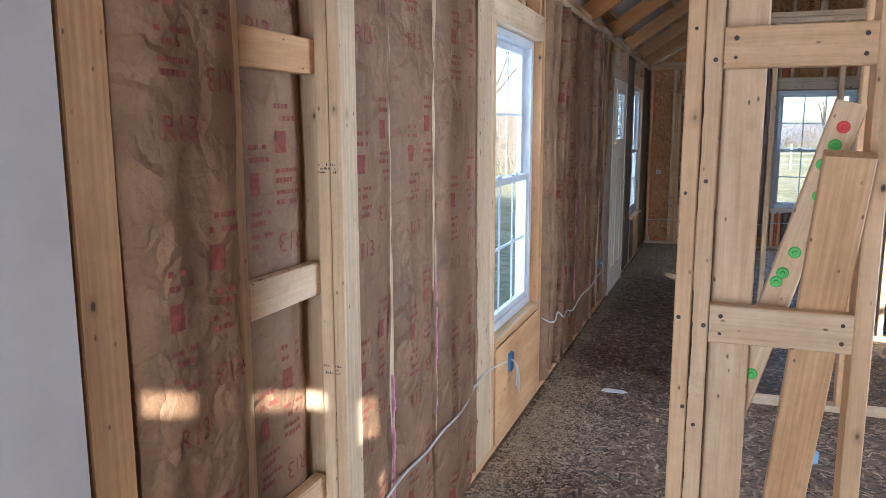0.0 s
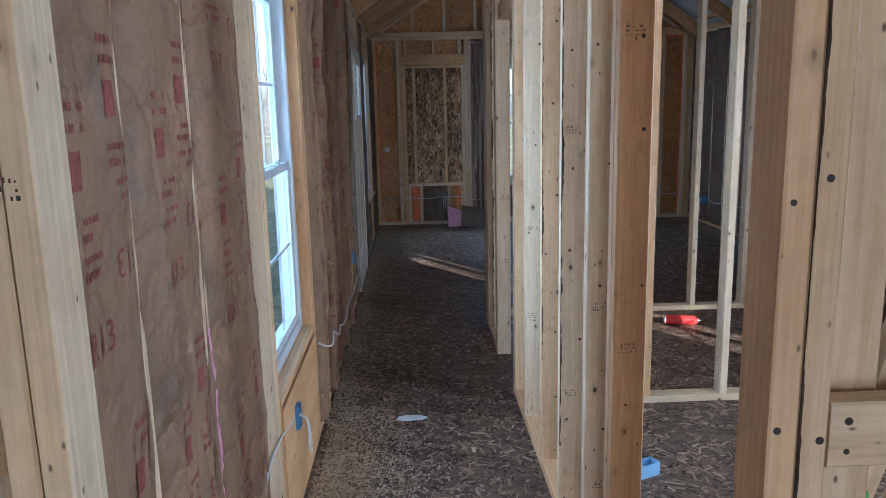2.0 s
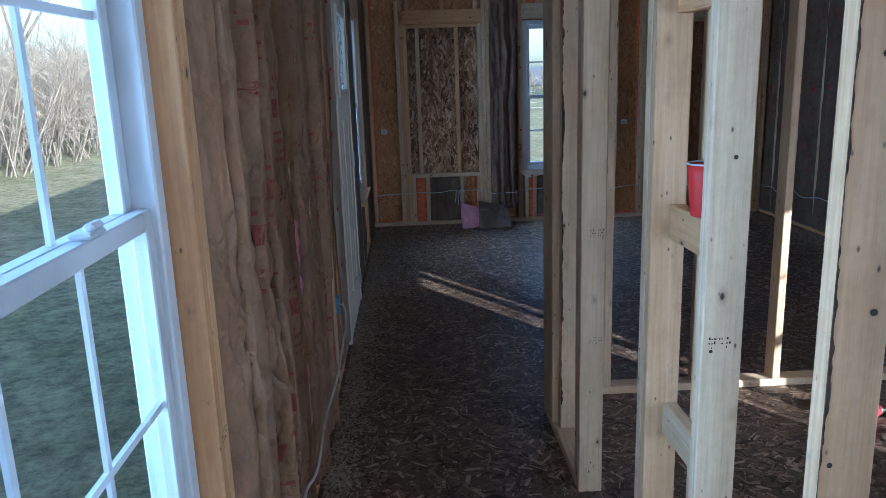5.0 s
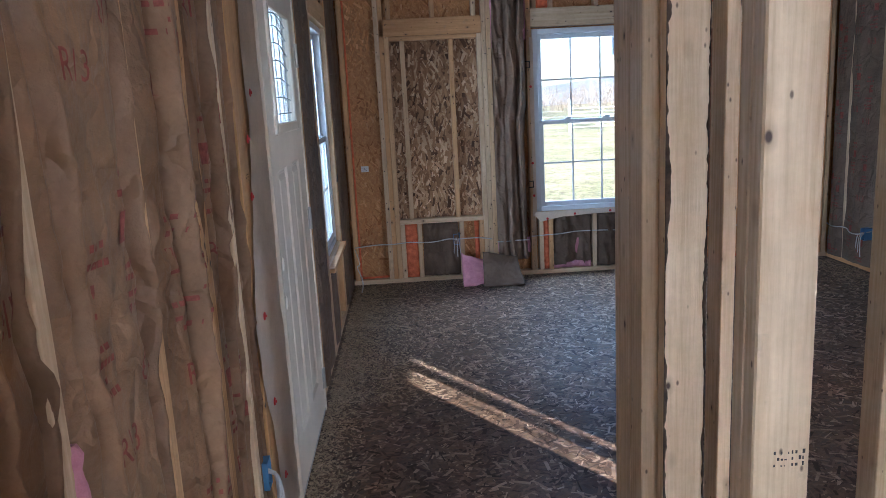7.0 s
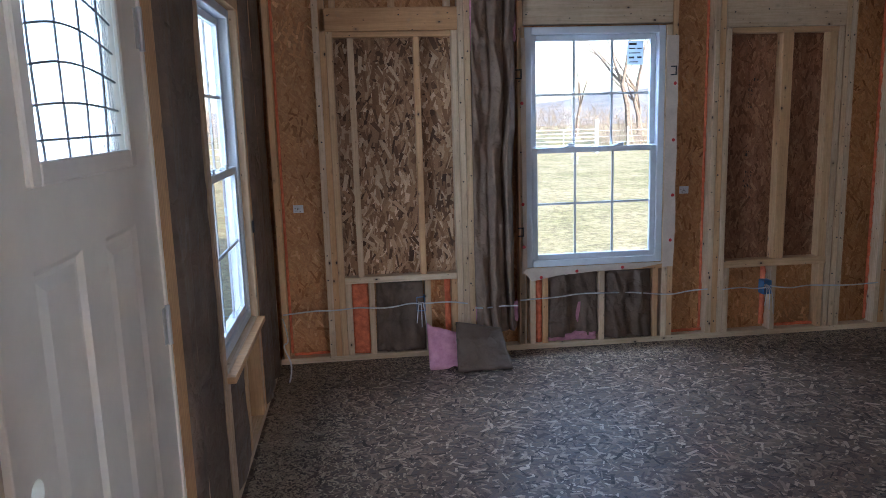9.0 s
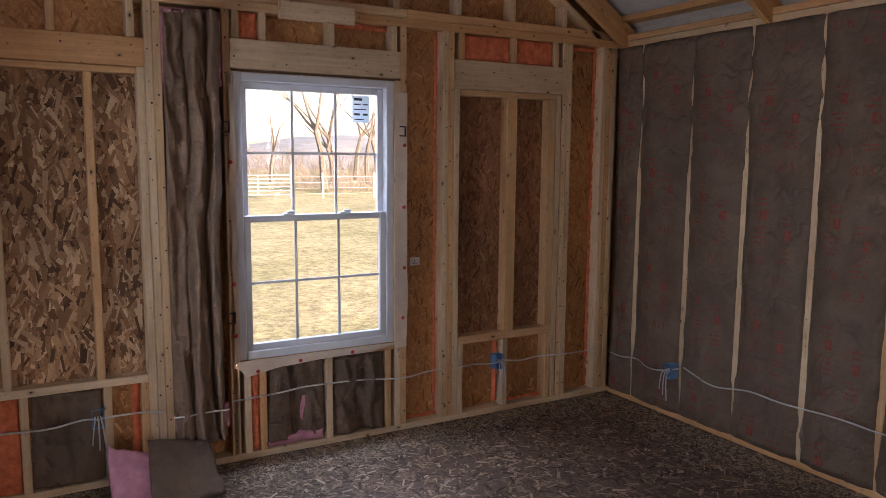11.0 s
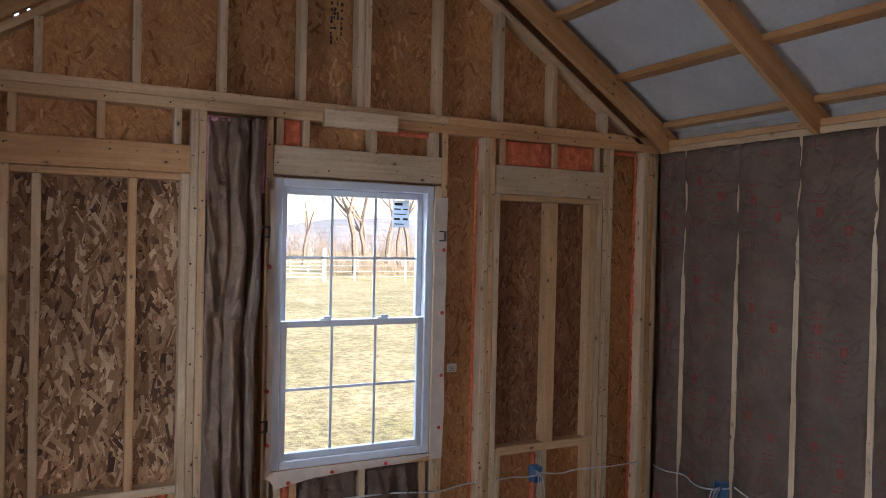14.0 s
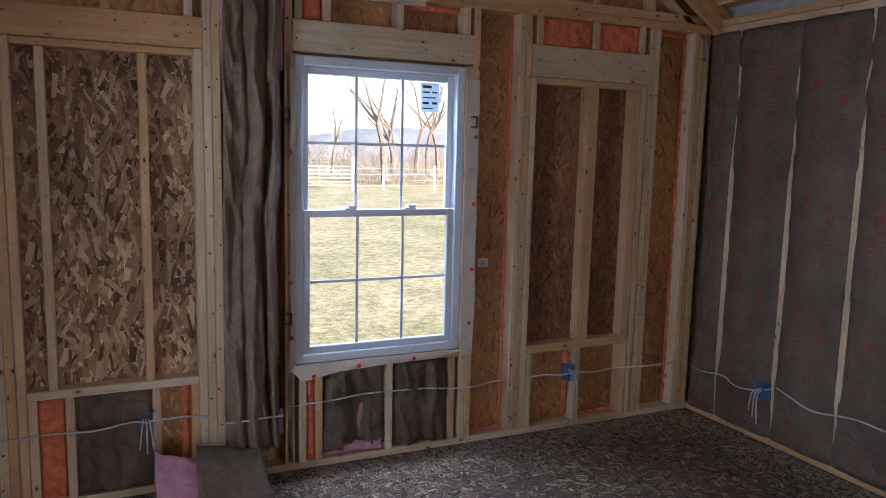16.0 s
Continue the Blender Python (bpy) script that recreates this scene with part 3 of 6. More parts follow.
for s in (-1, 1):
    e = RIDGE + s * 2.42
    rows = []
    for j in range(0, 61):
        y = BY - 0.2 + (FY + 0.4 - BY) * j / 60
        rows.append([bm.verts.new((RIDGE + s * 2.42 * i / 24, y, roof_z(RIDGE + s * 2.42 * i / 24) + 0.05 + 0.008 * noise.noise((i * 0.5, j * 0.35, s)))) for i in range(25)])
    for r0, r1 in zip(rows, rows[1:]):
        for a, b, c, d in zip(r0, r0[1:], r1[1:], r1):
            bm.faces.new((a, b, c, d))
part("liner", bm, ROOF_WHITE, roof, "white roof liner sheet", smooth=True)
bm = bmesh.new()
for s in (-1, 1):
    e = RIDGE + s * 2.5
    q = [bm.verts.new(p) for p in ((RIDGE, BY - 0.3, RTOP + 0.09), (RIDGE, FY + 0.3, RTOP + 0.09), (e, FY + 0.3, roof_z(e) + 0.09), (e, BY - 0.3, roof_z(e) + 0.09))]
    w = [bm.verts.new(v.co + Vector((0, 0, 0.03))) for v in q]
    bm.faces.new(q)
    bm.faces.new(w[::-1])
    for i in range(4):
        bm.faces.new((q[i], w[i], w[(i + 1) % 4], q[(i + 1) % 4]))
part("roofing", bm, SIDING, roof, "metal roofing")
for s in (-1, 1):
    x0, x1 = sorted(((RX if s > 0 else LX) + s * (D + 0.002), (RX if s > 0 else LX) + s * (D + 0.034)))
    box("fascia", x0, x1, BY - 0.14, FY + 0.14, TOP - 0.002, roof_z(x0 if s > 0 else x1) + 0.045, SIDING, roof)

# ---- inner partitions ----
part_hall = thing("wall_hall", "open pine stud partition beside the hallway", "wall", kind="structure")
HX0, HX1 = 0.0, D
for y in (2.807, 2.846, 3.12, 3.535, 3.94, 4.41):
    lumber("stud", HX0, HX1, y, y + T, PB, PT, part_hall)
for y in (4.77, 4.81):
    lumber("stud", HX0, HX1, y, y + T - 0.001, PB, PT, part_hall)
lumber("bottom_plate", HX0, HX1, 2.807, 4.848, 0, PB, part_hall)
lumber("bottom_plate", -0.018, 0.071, 5.546, 6.19, 0, PB, part_hall)
for y in (5.985, 6.069):
    lumber("stud", -0.022, -0.022 + T, y, y + 0.083, PB, PT, part_hall)
lumber("stud", -0.022, 0.067, 6.153, 6.190, PB, PT, part_hall)
lumber("stud", 0.006, 0.095, 5.925, 5.962, PB, PT, part_hall)
for y in (5.470, 5.508):
    lumber("stud", -0.018, 0.071, y, y + T - 0.001, 0.0, PT, part_hall)
for z in (0.60, 1.145, 1.70):
    lumber("blocking", HX0 + 0.048, HX0 + 0.086, 4.449, 4.769, z, z + D, part_hall)
for z in (PT, PT + 0.041):
    lumber("top_plate", HX0, HX1, 1.826, 6.329, z, z + T, part_hall)
lumber("header", HX0, HX1, 4.85, 5.469, 2.07, 2.16, part_hall)

cross = thing("wall_cross", "open pine stud partition across the cabin", "wall", kind="structure")
for y0, xs in ((4.60, (0.09, 0.66, 1.075, 1.482, 1.89, 2.155, 2.55, 2.95)), (6.33, (0.30, 0.76, 1.155, 1.555, 1.945, 2.40, 2.80, 3.15))):
    for x in xs:
        lumber("stud", x, x + T, y0, y0 + D, PB, PT, cross)
    lumber("bottom_plate", HX1 + 0.001, RX, y0, y0 + D, 0, PB, cross)
    for z in (PT, PT + 0.041):
        lumber("top_plate", HX1 + 0.001, RX, y0, y0 + D, z, z + T, cross)

near = thing("wall_near", "open pine stud partition with flat blocking beside the first doorway", "wall", kind="structure")
NY0, NY1 = 1.735, 1.735 + D
for x in (-0.100, -0.062):
    lumber("stud", x, x + T - 0.001, NY0, NY1, PB, PT, near)
lumber("stud", -0.023, 0.066, NY1 - T, NY1, PB, PT, near)
lumber("stud", 0.266, 0.304, NY0, NY1, PB, PT, near)
for z in (0.53, 1.138, 1.742):
    lumber("blocking", -0.023, 0.265, NY0, NY0 + T, z, z + 0.086, near)
for x in (0.72, 1.13, 1.54, 1.95, 2.36, 2.77, 3.16):
    lumber("stud", x, x + T, NY0, NY1, PB, PT, near)
for x in (LX + 0.001, LX + 0.040):
    lumber("stud", x, x + T - 0.001, NY0, NY1, PB, PT, near)
lumber("bottom_plate", -0.1, RX, NY0, NY1, 0, PB, near)
lumber("bottom_plate", LX, LX + 0.078, NY0, NY1, 0, PB, near)
for z in (PT, PT + 0.041):
    lumber("top_plate", LX, RX, NY0, NY1, z, z + T, near)


# ---- windows and door ----
def window(name, m, w, h, label):
    """A white vinyl single-hung window, 2 x 6 lites; local x across, z up, y towards the room's outside."""
    root = thing(name, label, "window", kind="structure")
    f = 0.045
    for nm, a, b, lo, hi in (("jamb", 0, f, 0, h), ("jamb", w - f, w, 0, h), ("head", f, w - f, h - f, h), ("sill", f, w - f, 0, f)):
        box(nm, a, b, 0, 0.085, lo, hi, VINYL, root, 0.004)
    mid = h * 0.497

    def sash(y, lo, hi, nm):
        bm = bmesh.new()
        s = 0.036
        x0, x1 = f + 0.001, w - f - 0.001
        for a, b, c, d in ((x0, x0 + s, lo, hi), (x1 - s, x1, lo, hi), (x0 + s, x1 - s, lo, lo + s), (x0 + s, x1 - s, hi - s, hi)):
            add_box(bm, a, b, y, y + 0.03, c, d, 0.003)
        sh = part(nm, bm, VINYL, root)
        gx0, gx1, gz0, gz1 = x0 + s, x1 - s, lo + s, hi - s
        for k in (1, 2):
            x = gx0 + (gx1 - gx0) * k / 3
            box("muntin", x - 0.007, x + 0.007, y + 0.012, y + 0.02, gz0, gz1, VINYL, sh)
        z = (gz0 + gz1) / 2
        box("muntin", gx0, gx1, y + 0.0115, y + 0.0205, z - 0.007, z + 0.007, VINYL, sh)
        pane = box("pane", gx0 - 0.004, gx1 + 0.004, y + 0.007, y + 0.010, gz0 - 0.004, gz1 + 0.004, GLASS, sh)
        pane.visible_shadow = False
        return sh
    low = sash(0.012, f + 0.001, mid + 0.02, "lower_sash")
    sash(0.046, mid - 0.018, h - f - 0.001, "upper_sash")
    for x in (w * 0.32, w * 0.68):
        bm = bmesh.new()
        add_box(bm, x - 0.03, x + 0.03, 0.008, 0.042, mid + 0.021, mid + 0.030, 0.003)
        add_box(bm, x - 0.012, x + 0.03, 0.010, 0.026, mid + 0.030, mid + 0.042, 0.004)
        part("sash_lock", bm, VINYL, low)
    root.matrix_basis = m
    return root


win_l = "white vinyl single-hung window with muntin bars, daylight outside"
window_1 = window("window_1", pose(LX - 0.050, W1[0], W1[2], 0, 0, 90), W1[1] - W1[0], W1[3] - W1[2], win_l)
window_2 = window("window_2", pose(LX - 0.035, W2[0], W2[2], 0, 0, 90), W2[1] - W2[0], W2[3] - W2[2], win_l)
window_3 = window("window_3", pose(WE[0], FY + 0.012, WE[2]), WE[1] - WE[0], WE[3] - WE[2], "white vinyl single-hung window with a label sticker, lawn outside")
window_4 = window("window_4", pose(RX + 0.018, W3[1], W3[2], 0, 0, -90), W3[1] - W3[0], W3[3] - W3[2], "white vinyl single-hung window in the insulated wall")

# unseen thin board added over the rear opening; its ragged gaps shape sun patches
bm = bmesh.new()
for a, b, lo, hi in slab_with_holes(BACK[0] - 0.1, BACK[1] + 0.1, BACK[2] - 0.1, BACK[3] + 0.1, [(0.854, 0.962, 2.038, 2.088), (1.09, 1.31, 2.032, 2.082), (1.42, 1.53, 1.94, 2.07), (1.535, 1.56, 1.73, 1.815)]):
    add_box(bm, a, b, BY - 0.0, BY + 0.006, lo, hi)
part("cover_board", bm, OSB_WALL, wall_back)

# ---- entry door in the left wall ----
door = thing("door_1", "white primed entry door with a leaded glass lite, closed", "door", kind="structure")
DX = LX + 0.016                       # room face of the slab
dy0, dy1 = DOOR[0] + 0.022, DOOR[1] - 0.022
for y0, y1 in ((DOOR[0], DOOR[0] + 0.02), (DOOR[1] - 0.02, DOOR[1])):
    box("jamb", LX - D, LX + 0.022, y0, y1, 0, DOOR[3], DOOR_PAINT, door, 0.002)
box("jamb", LX - D, LX + 0.022, DOOR[0] + 0.02, DOOR[1] - 0.02, DOOR[3] - 0.02, DOOR[3], DOOR_PAINT, door, 0.002)
box("threshold", LX - D, LX + 0.016, DOOR[0] + 0.02, DOOR[1] - 0.02, 0.0, 0.018, STEEL, door, 0.003)
LITE = (dy0 + 0.19, dy1 - 0.19, 1.492, 1.955)
PANELS = [(dy0 + 0.15, dy0 + 0.375, 0.22, 1.325), (dy1 - 0.405, dy1 - 0.18, 0.22, 1.325)]
HOLES = [(dy0 + 0.036, dy0 + 0.09, 0.945, 1.0), (dy0 + 0.036, dy0 + 0.09, 0.79, 0.845)]
bm = bmesh.new()
for a, b, lo, hi in slab_with_holes(dy0, dy1, 0.02, DOOR[3] - 0.023, [LITE, *PANELS, *HOLES]):
    add_box(bm, DX - 0.04, DX, a, b, lo, hi)
slab = part("slab", bm, DOOR_PAINT, door)
for a, b, lo, hi in PANELS:
    bm = bmesh.new()
    prof = ((0, DX), (0.012, DX - 0.010), (0.022, DX - 0.010), (0.045, DX - 0.002), (0.049, DX - 0.002))
    rings = []
    for d, x in prof:
        rings.append([bm.verts.new(p) for p in ((x, a + d, lo + d), (x, b - d, lo + d), (x, b - d, hi - d), (x, a + d, hi - d))])
    for r0, r1 in zip(rings, rings[1:]):
        for i in range(4):
            bm.faces.new((r0[i], r0[(i + 1) % 4], r1[(i + 1) % 4], r1[i]))
    bm.faces.new(rings[-1])
    back = [bm.verts.new((DX - 0.035, *p)) for p in ((a, lo), (b, lo), (b, hi), (a, hi))]
    bm.faces.new(back[::-1])
    bmesh.ops.recalc_face_normals(bm, faces=bm.faces)
    part("panel", bm, DOOR_PAINT, slab)
# round bores: a ring fills the square cut round each hole
for a, b, lo, hi in HOLES:
    bm = bmesh.new()
    cy, cz, n = (a + b) / 2, (lo + hi) / 2, 24
    sq, rd = [], []
    for x in (DX, DX - 0.04):
        s1, r1 = [], []
        for i in range(n):
            t = 2 * math.pi * i / n
            k = 0.0272 / max(abs(math.cos(t)), abs(math.sin(t)))
            s1.append(bm.verts.new((x, cy + k * math.cos(t), cz + k * math.sin(t))))
            r1.append(bm.verts.new((x, cy + 0.0255 * math.cos(t), cz + 0.0255 * math.sin(t))))
        sq.append(s1)
        rd.append(r1)
    for i in range(n):
        j = (i + 1) % n
        for k in (0, 1):
            bm.faces.new((sq[k][i], sq[k][j], rd[k][j], rd[k][i]))
        bm.faces.new((rd[0][i], rd[0][j], rd[1][j], rd[1][i]))
    bmesh.ops.recalc_face_normals(bm, faces=bm.faces)
    part("bore", bm, DOOR_PAINT, slab)
    box("latch_plate", DX - 0.032, DX - 0.008, dy0 - 0.004, dy0 + 0.001, cz - 0.028, cz + 0.028, STEEL, slab)
bm = bmesh.new()
a, b, lo, hi = LITE
for q in ((a - 0.03, a + 0.012, lo - 0.03, hi + 0.03), (b - 0.012, b + 0.03, lo - 0.03, hi + 0.03), (a + 0.012, b - 0.012, lo - 0.03, lo + 0.012), (a + 0.012, b - 0.012, hi - 0.012, hi + 0.03)):
    add_box(bm, DX - 0.002, DX + 0.012, *q, 0.004)
lite = part("lite_frame", bm, DOOR_PAINT, slab)
FROST, ft, fb = material("textured_glass", (0.93, 0.97, 1.0), 0.18)
fb.inputs["Transmission Weight"].default_value = 1.0
fb.inputs["IOR"].default_value = 1.2
bump(ft, fb, noise_tex(ft, coords(ft, (1, 1, 1)), 70.0, 3), 0.4, 0.004)
pane = box("pane", DX - 0.02, DX - 0.015, a + 0.001, b - 0.001, lo + 0.001, hi - 0.001, FROST, lite)
pane.visible_shadow = False
LEAD = plain_material("lead_came", (0.30, 0.31, 0.33), 0.45, 0.6)


def came(pts):
    tube("came", [(DX - 0.0125, y, z) for y, z in pts], 0.0026, LEAD, lite)


w, h = b - a, hi - lo
for fx in (0.18, 0.40, 0.62, 0.82):
    came([(a + w * fx + 0.03 * math.sin(z * 3) * (fx - 0.5) * 2, lo + h * z) for z in (0.0, 0.25, 0.5, 0.75, 1.0)])
for fz, arch in ((0.10, 0.0), (0.22, 0.05), (0.36, 0.10), (0.50, 0.13), (0.64, 0.15), (0.78, 0.16), (0.90, 0.14)):
    came([(a + w * s, min(hi, lo + h * fz + arch * h * (1 - (2 * s - 1) ** 2) * 0.6)) for s in (0.0, 0.25, 0.5, 0.75, 1.0)])
for z in (0.18, 1.02, 1.80):
    bm = bmesh.new()
    add_box(bm, DX - 0.004, DX + 0.003, dy1 - 0.03, dy1 + 0.026, z - 0.05, z + 0.05, 0.001)
    bmesh.ops.create_cone(bm, cap_ends=True, segments=10, radius1=0.007, radius2=0.007, depth=0.11, matrix=Matrix.Translation((DX + 0.007, dy1 + 0.001, z)))
    part("hinge", bm, STEEL, door)
# house wrap lapped over the framing beside the door, with red cap nails
WRAP_EDGE = ((0.04, 6.93), (0.50, 6.86), (0.70, 6.775), (0.87, 6.745), (1.03, 6.796), (1.23, 6.875), (1.35, 6.915), (1.66, 6.955), (2.30, 6.99))
bm = bmesh.new()
rows = []
for j in range(61):
    z = 0.05 + (2.3 - 0.05) * j / 60
    k = next(i for i in range(8) if z <= WRAP_EDGE[i + 1][0])
    (z0, e0), (z1, e1) = WRAP_EDGE[k], WRAP_EDGE[k + 1]
    e = e0 + (e1 - e0) * (z - z0) / (z1 - z0) + 0.008 * noise.noise((z * 9, 3.0, 0))
    row = []
    for i in range(10):
        y = e + (DOOR[0] - 0.002 - e) * i / 9
        ripple = 0.010 * abs(noise.noise((z * 2.5, y * 22, 1))) + 0.004 * noise.noise((z * 12, y * 40, 2))
        row.append(bm.verts.new((LX + 0.007 + max(-0.002, ripple) + (0.010 if i == 7 else 0.0), y, z)))
    rows.append(row)
for r0, r1 in zip(rows, rows[1:]):
    for p, q, r, t in zip(r0, r0[1:], r1[1:], r1):
        bm.faces.new((p, q, r, t))
wrap_door = part("wrap_flap", bm, WRAP, wall_left, "white house wrap flap", smooth=True)


def cap_nail(root, at, axis, colour, r=0.0145):
    """A plastic cap nail: a shallow domed disc with a raised centre."""
    bm = bmesh.new()
    bmesh.ops.create_cone(bm, cap_ends=True, segments=16, radius1=r, radius2=r * 0.82, depth=0.004)
    bmesh.ops.create_cone(bm, cap_ends=True, segments=10, radius1=r * 0.4, radius2=r * 0.3, depth=0.004, matrix=Matrix.Translation((0, 0, 0.004)))
    o = part("cap_nail", bm, colour, root)
    o.matrix_basis = Matrix.Translation(at) @ Vector(axis).to_track_quat("Z", "Y").to_matrix().to_4x4()
    return o


for y, z in ((7.02, 1.96), (7.02, 1.62), (6.915, 1.472), (6.884, 1.290), (6.862, 0.895), (6.885, 0.585), (6.95, 0.28)):
    cap_nail(wall_left, (LX + (0.010 if z > 1.25 else 0.016), y, z), (1, 0, 0), RED)
lumber("trim_stud", LX - 0.05, LX + 0.002, 6.79, 7.03, 0.04, 2.38, wall_left, PINE_ROOF)
lumber("trim_stud", LX - 0.05, LX + 0.002, 8.256, 8.37, 0.04, 2.38, wall_left, PINE_ROOF)


# ---- insulation batts ----
def ease(a, b, x):
    t = min(1, max(0, (x - a) / (b - a)))
    return t * t * (3 - 2 * t)


def batt(name, u0, u1, v0, v1, place, label, mat=KRAFT, seed=0.0, bulge=0.018, folds=0.008, pleat=0.0, gap=(0.012, 0.012), depth=-0.05, base=0.0, nu=18, nv=64, stamps=0, crumple=0.004, waist=0.0, high=1.75, slits=()):
    """A kraft faced batt between two studs: bellied, creased, its edges drawn back from the studs in the lower half.
    place(u, v, w) gives the place in the world; w points into the room."""
    root_bm = bmesh.new()

    def edge(v, side):
        k = ease(0.05, 0.5, v) * (1 - ease(high - 0.7, high, v))
        if waist:
            k *= 1 - 0.8 * math.exp(-((v - waist) / 0.10) ** 2)
        return gap[side] * k + 0.006 * noise.noise((v * 2.3, seed, side * 7.0)) + 0.003 * noise.noise((v * 9, seed, side))

    def skin(s, v):
        belly = 1 - (2 * s - 1) ** (2 if waist else 4)
        w = base + bulge * belly - 0.006
        w += folds * 1.6 * noise.noise((s * 2.6 + seed, v * 0.9, seed)) * (0.35 + 0.65 * belly)
        w += crumple * noise.noise((s * 7 + seed * 3, v * 5.5, seed)) * (0.4 + 0.6 * belly)
        d = noise.noise((s * 3 + seed, v * 3.1 + s * 2, 4.0 + seed))
        w += crumple * 1.3 * max(0.0, 0.25 - abs(d)) * 4
        if waist:
            pull = math.exp(-((v - waist) / 0.22) ** 2)
            w += pull * (0.016 * noise.noise((s * 6 + v * 9, v * 16 - s * 5, seed)) - 0.012 * belly)
        if pleat:
            p = s * 2.2 + 0.45 * noise.noise((v * 0.7, seed, 2.0)) + seed
            w += pleat * (abs(math.sin(math.pi * p)) ** 0.8 - 0.6) * (0.65 + 0.7 * noise.noise((v * 1.3, seed, s * 3)))
        for c, deep, thin in slits:
            wander = min(1.0, 8 * min(c, 1 - c))
            m = c + wander * (0.10 * noise.noise((v * 0.8, seed, c * 9)) + 0.05 * noise.noise((v * 2.6, c, seed)))
            k = deep * (0.75 + 0.7 * noise.noise((v * 1.1, seed + c, 5.0)))
            w -= max(0.0, k) * math.exp(-abs(s - m) / thin) - 0.35 * max(0.0, k) * math.exp(-((s - m - 2.2 * thin) / (2 * thin)) ** 2)
        return w

    def at(s, v):
        a, b = u0 + edge(v, 0), u1 - edge(v, 1)
        return place(a + (b - a) * s, v, skin(s, v))

    rows = []
    for j in range(nv + 1):
        v = v0 + (v1 - v0) * j / nv
        r = [root_bm.verts.new(place(u0 + edge(v, 0) + 0.004, v, depth))]
        r += [root_bm.verts.new(at(i / nu, v)) for i in range(nu + 1)]
        r.append(root_bm.verts.new(place(u1 - edge(v, 1) - 0.004, v, depth)))
        rows.append(r)
    for r0, r1 in zip(rows, rows[1:]):
        for p, q, r, t in zip(r0, r0[1:], r1[1:], r1):
            root_bm.faces.new((p, q, r, t))
    root_bm.faces.new(rows[0])
    root_bm.faces.new(rows[-1][::-1])
    bmesh.ops.recalc_face_normals(root_bm, faces=root_bm.faces)
    ob = part(name, root_bm, mat, None, "", True)
    tagged(ob, label, "insulation", "insulation batts in the stud bays")
    core = bmesh.new()
    rows = []
    for j in range(nv + 1):
        v = v0 + 0.01 + (v1 - v0 - 0.02) * j / nv
        low = 1 - ease(0.75, 1.2, v)
        out = [0.016 - low * (0.010 + 0.022 * max(0.0, noise.noise((v * 1.7, seed, 11.0 + k)))) - 0.003 * noise.noise((v * 30, seed, k)) for k in (0, 1)]
        a, b = u0 + max(0.0, edge(v, 0)) + out[0], u1 - max(0.0, edge(v, 1)) - out[1]
        rows.append([core.verts.new(place(u, v, w)) for u, w in ((a + 0.004, depth + 0.002), (a, base - 0.045), (a + 0.006, base - 0.024), (b - 0.006, base - 0.024), (b, base - 0.045), (b - 0.004, depth + 0.002))])
    for r0, r1 in zip(rows, rows[1:]):
        for p, q, r, t in zip(r0, r0[1:], r1[1:], r1):
            core.faces.new((p, q, r, t))
    bmesh.ops.recalc_face_normals(core, faces=core.faces)
    part("fleece", core, PINK, ob, "pink fibreglass fleece showing at the edges", True)
    if stamps:
        print_on(ob, at, u1 - u0, v0, v1, seed, stamps)
    return ob


glyph_cache = {}


def glyphs(text):
    """Flat triangles of a word, one unit high."""
    if text not in glyph_cache:
        cu = bpy.data.curves.new("word", "FONT")
        cu.body, cu.size, cu.resolution_u = text, 1.0, 2
        tmp = bpy.data.objects.new("word", cu)
        me = bpy.data.meshes.new_from_object(tmp)
        bpy.data.objects.remove(tmp)
        glyph_cache[text] = ([tuple(v.co) for v in me.vertices], [list(p.vertices) for p in me.polygons])
        bpy.data.meshes.remove(me)
    return glyph_cache[text]


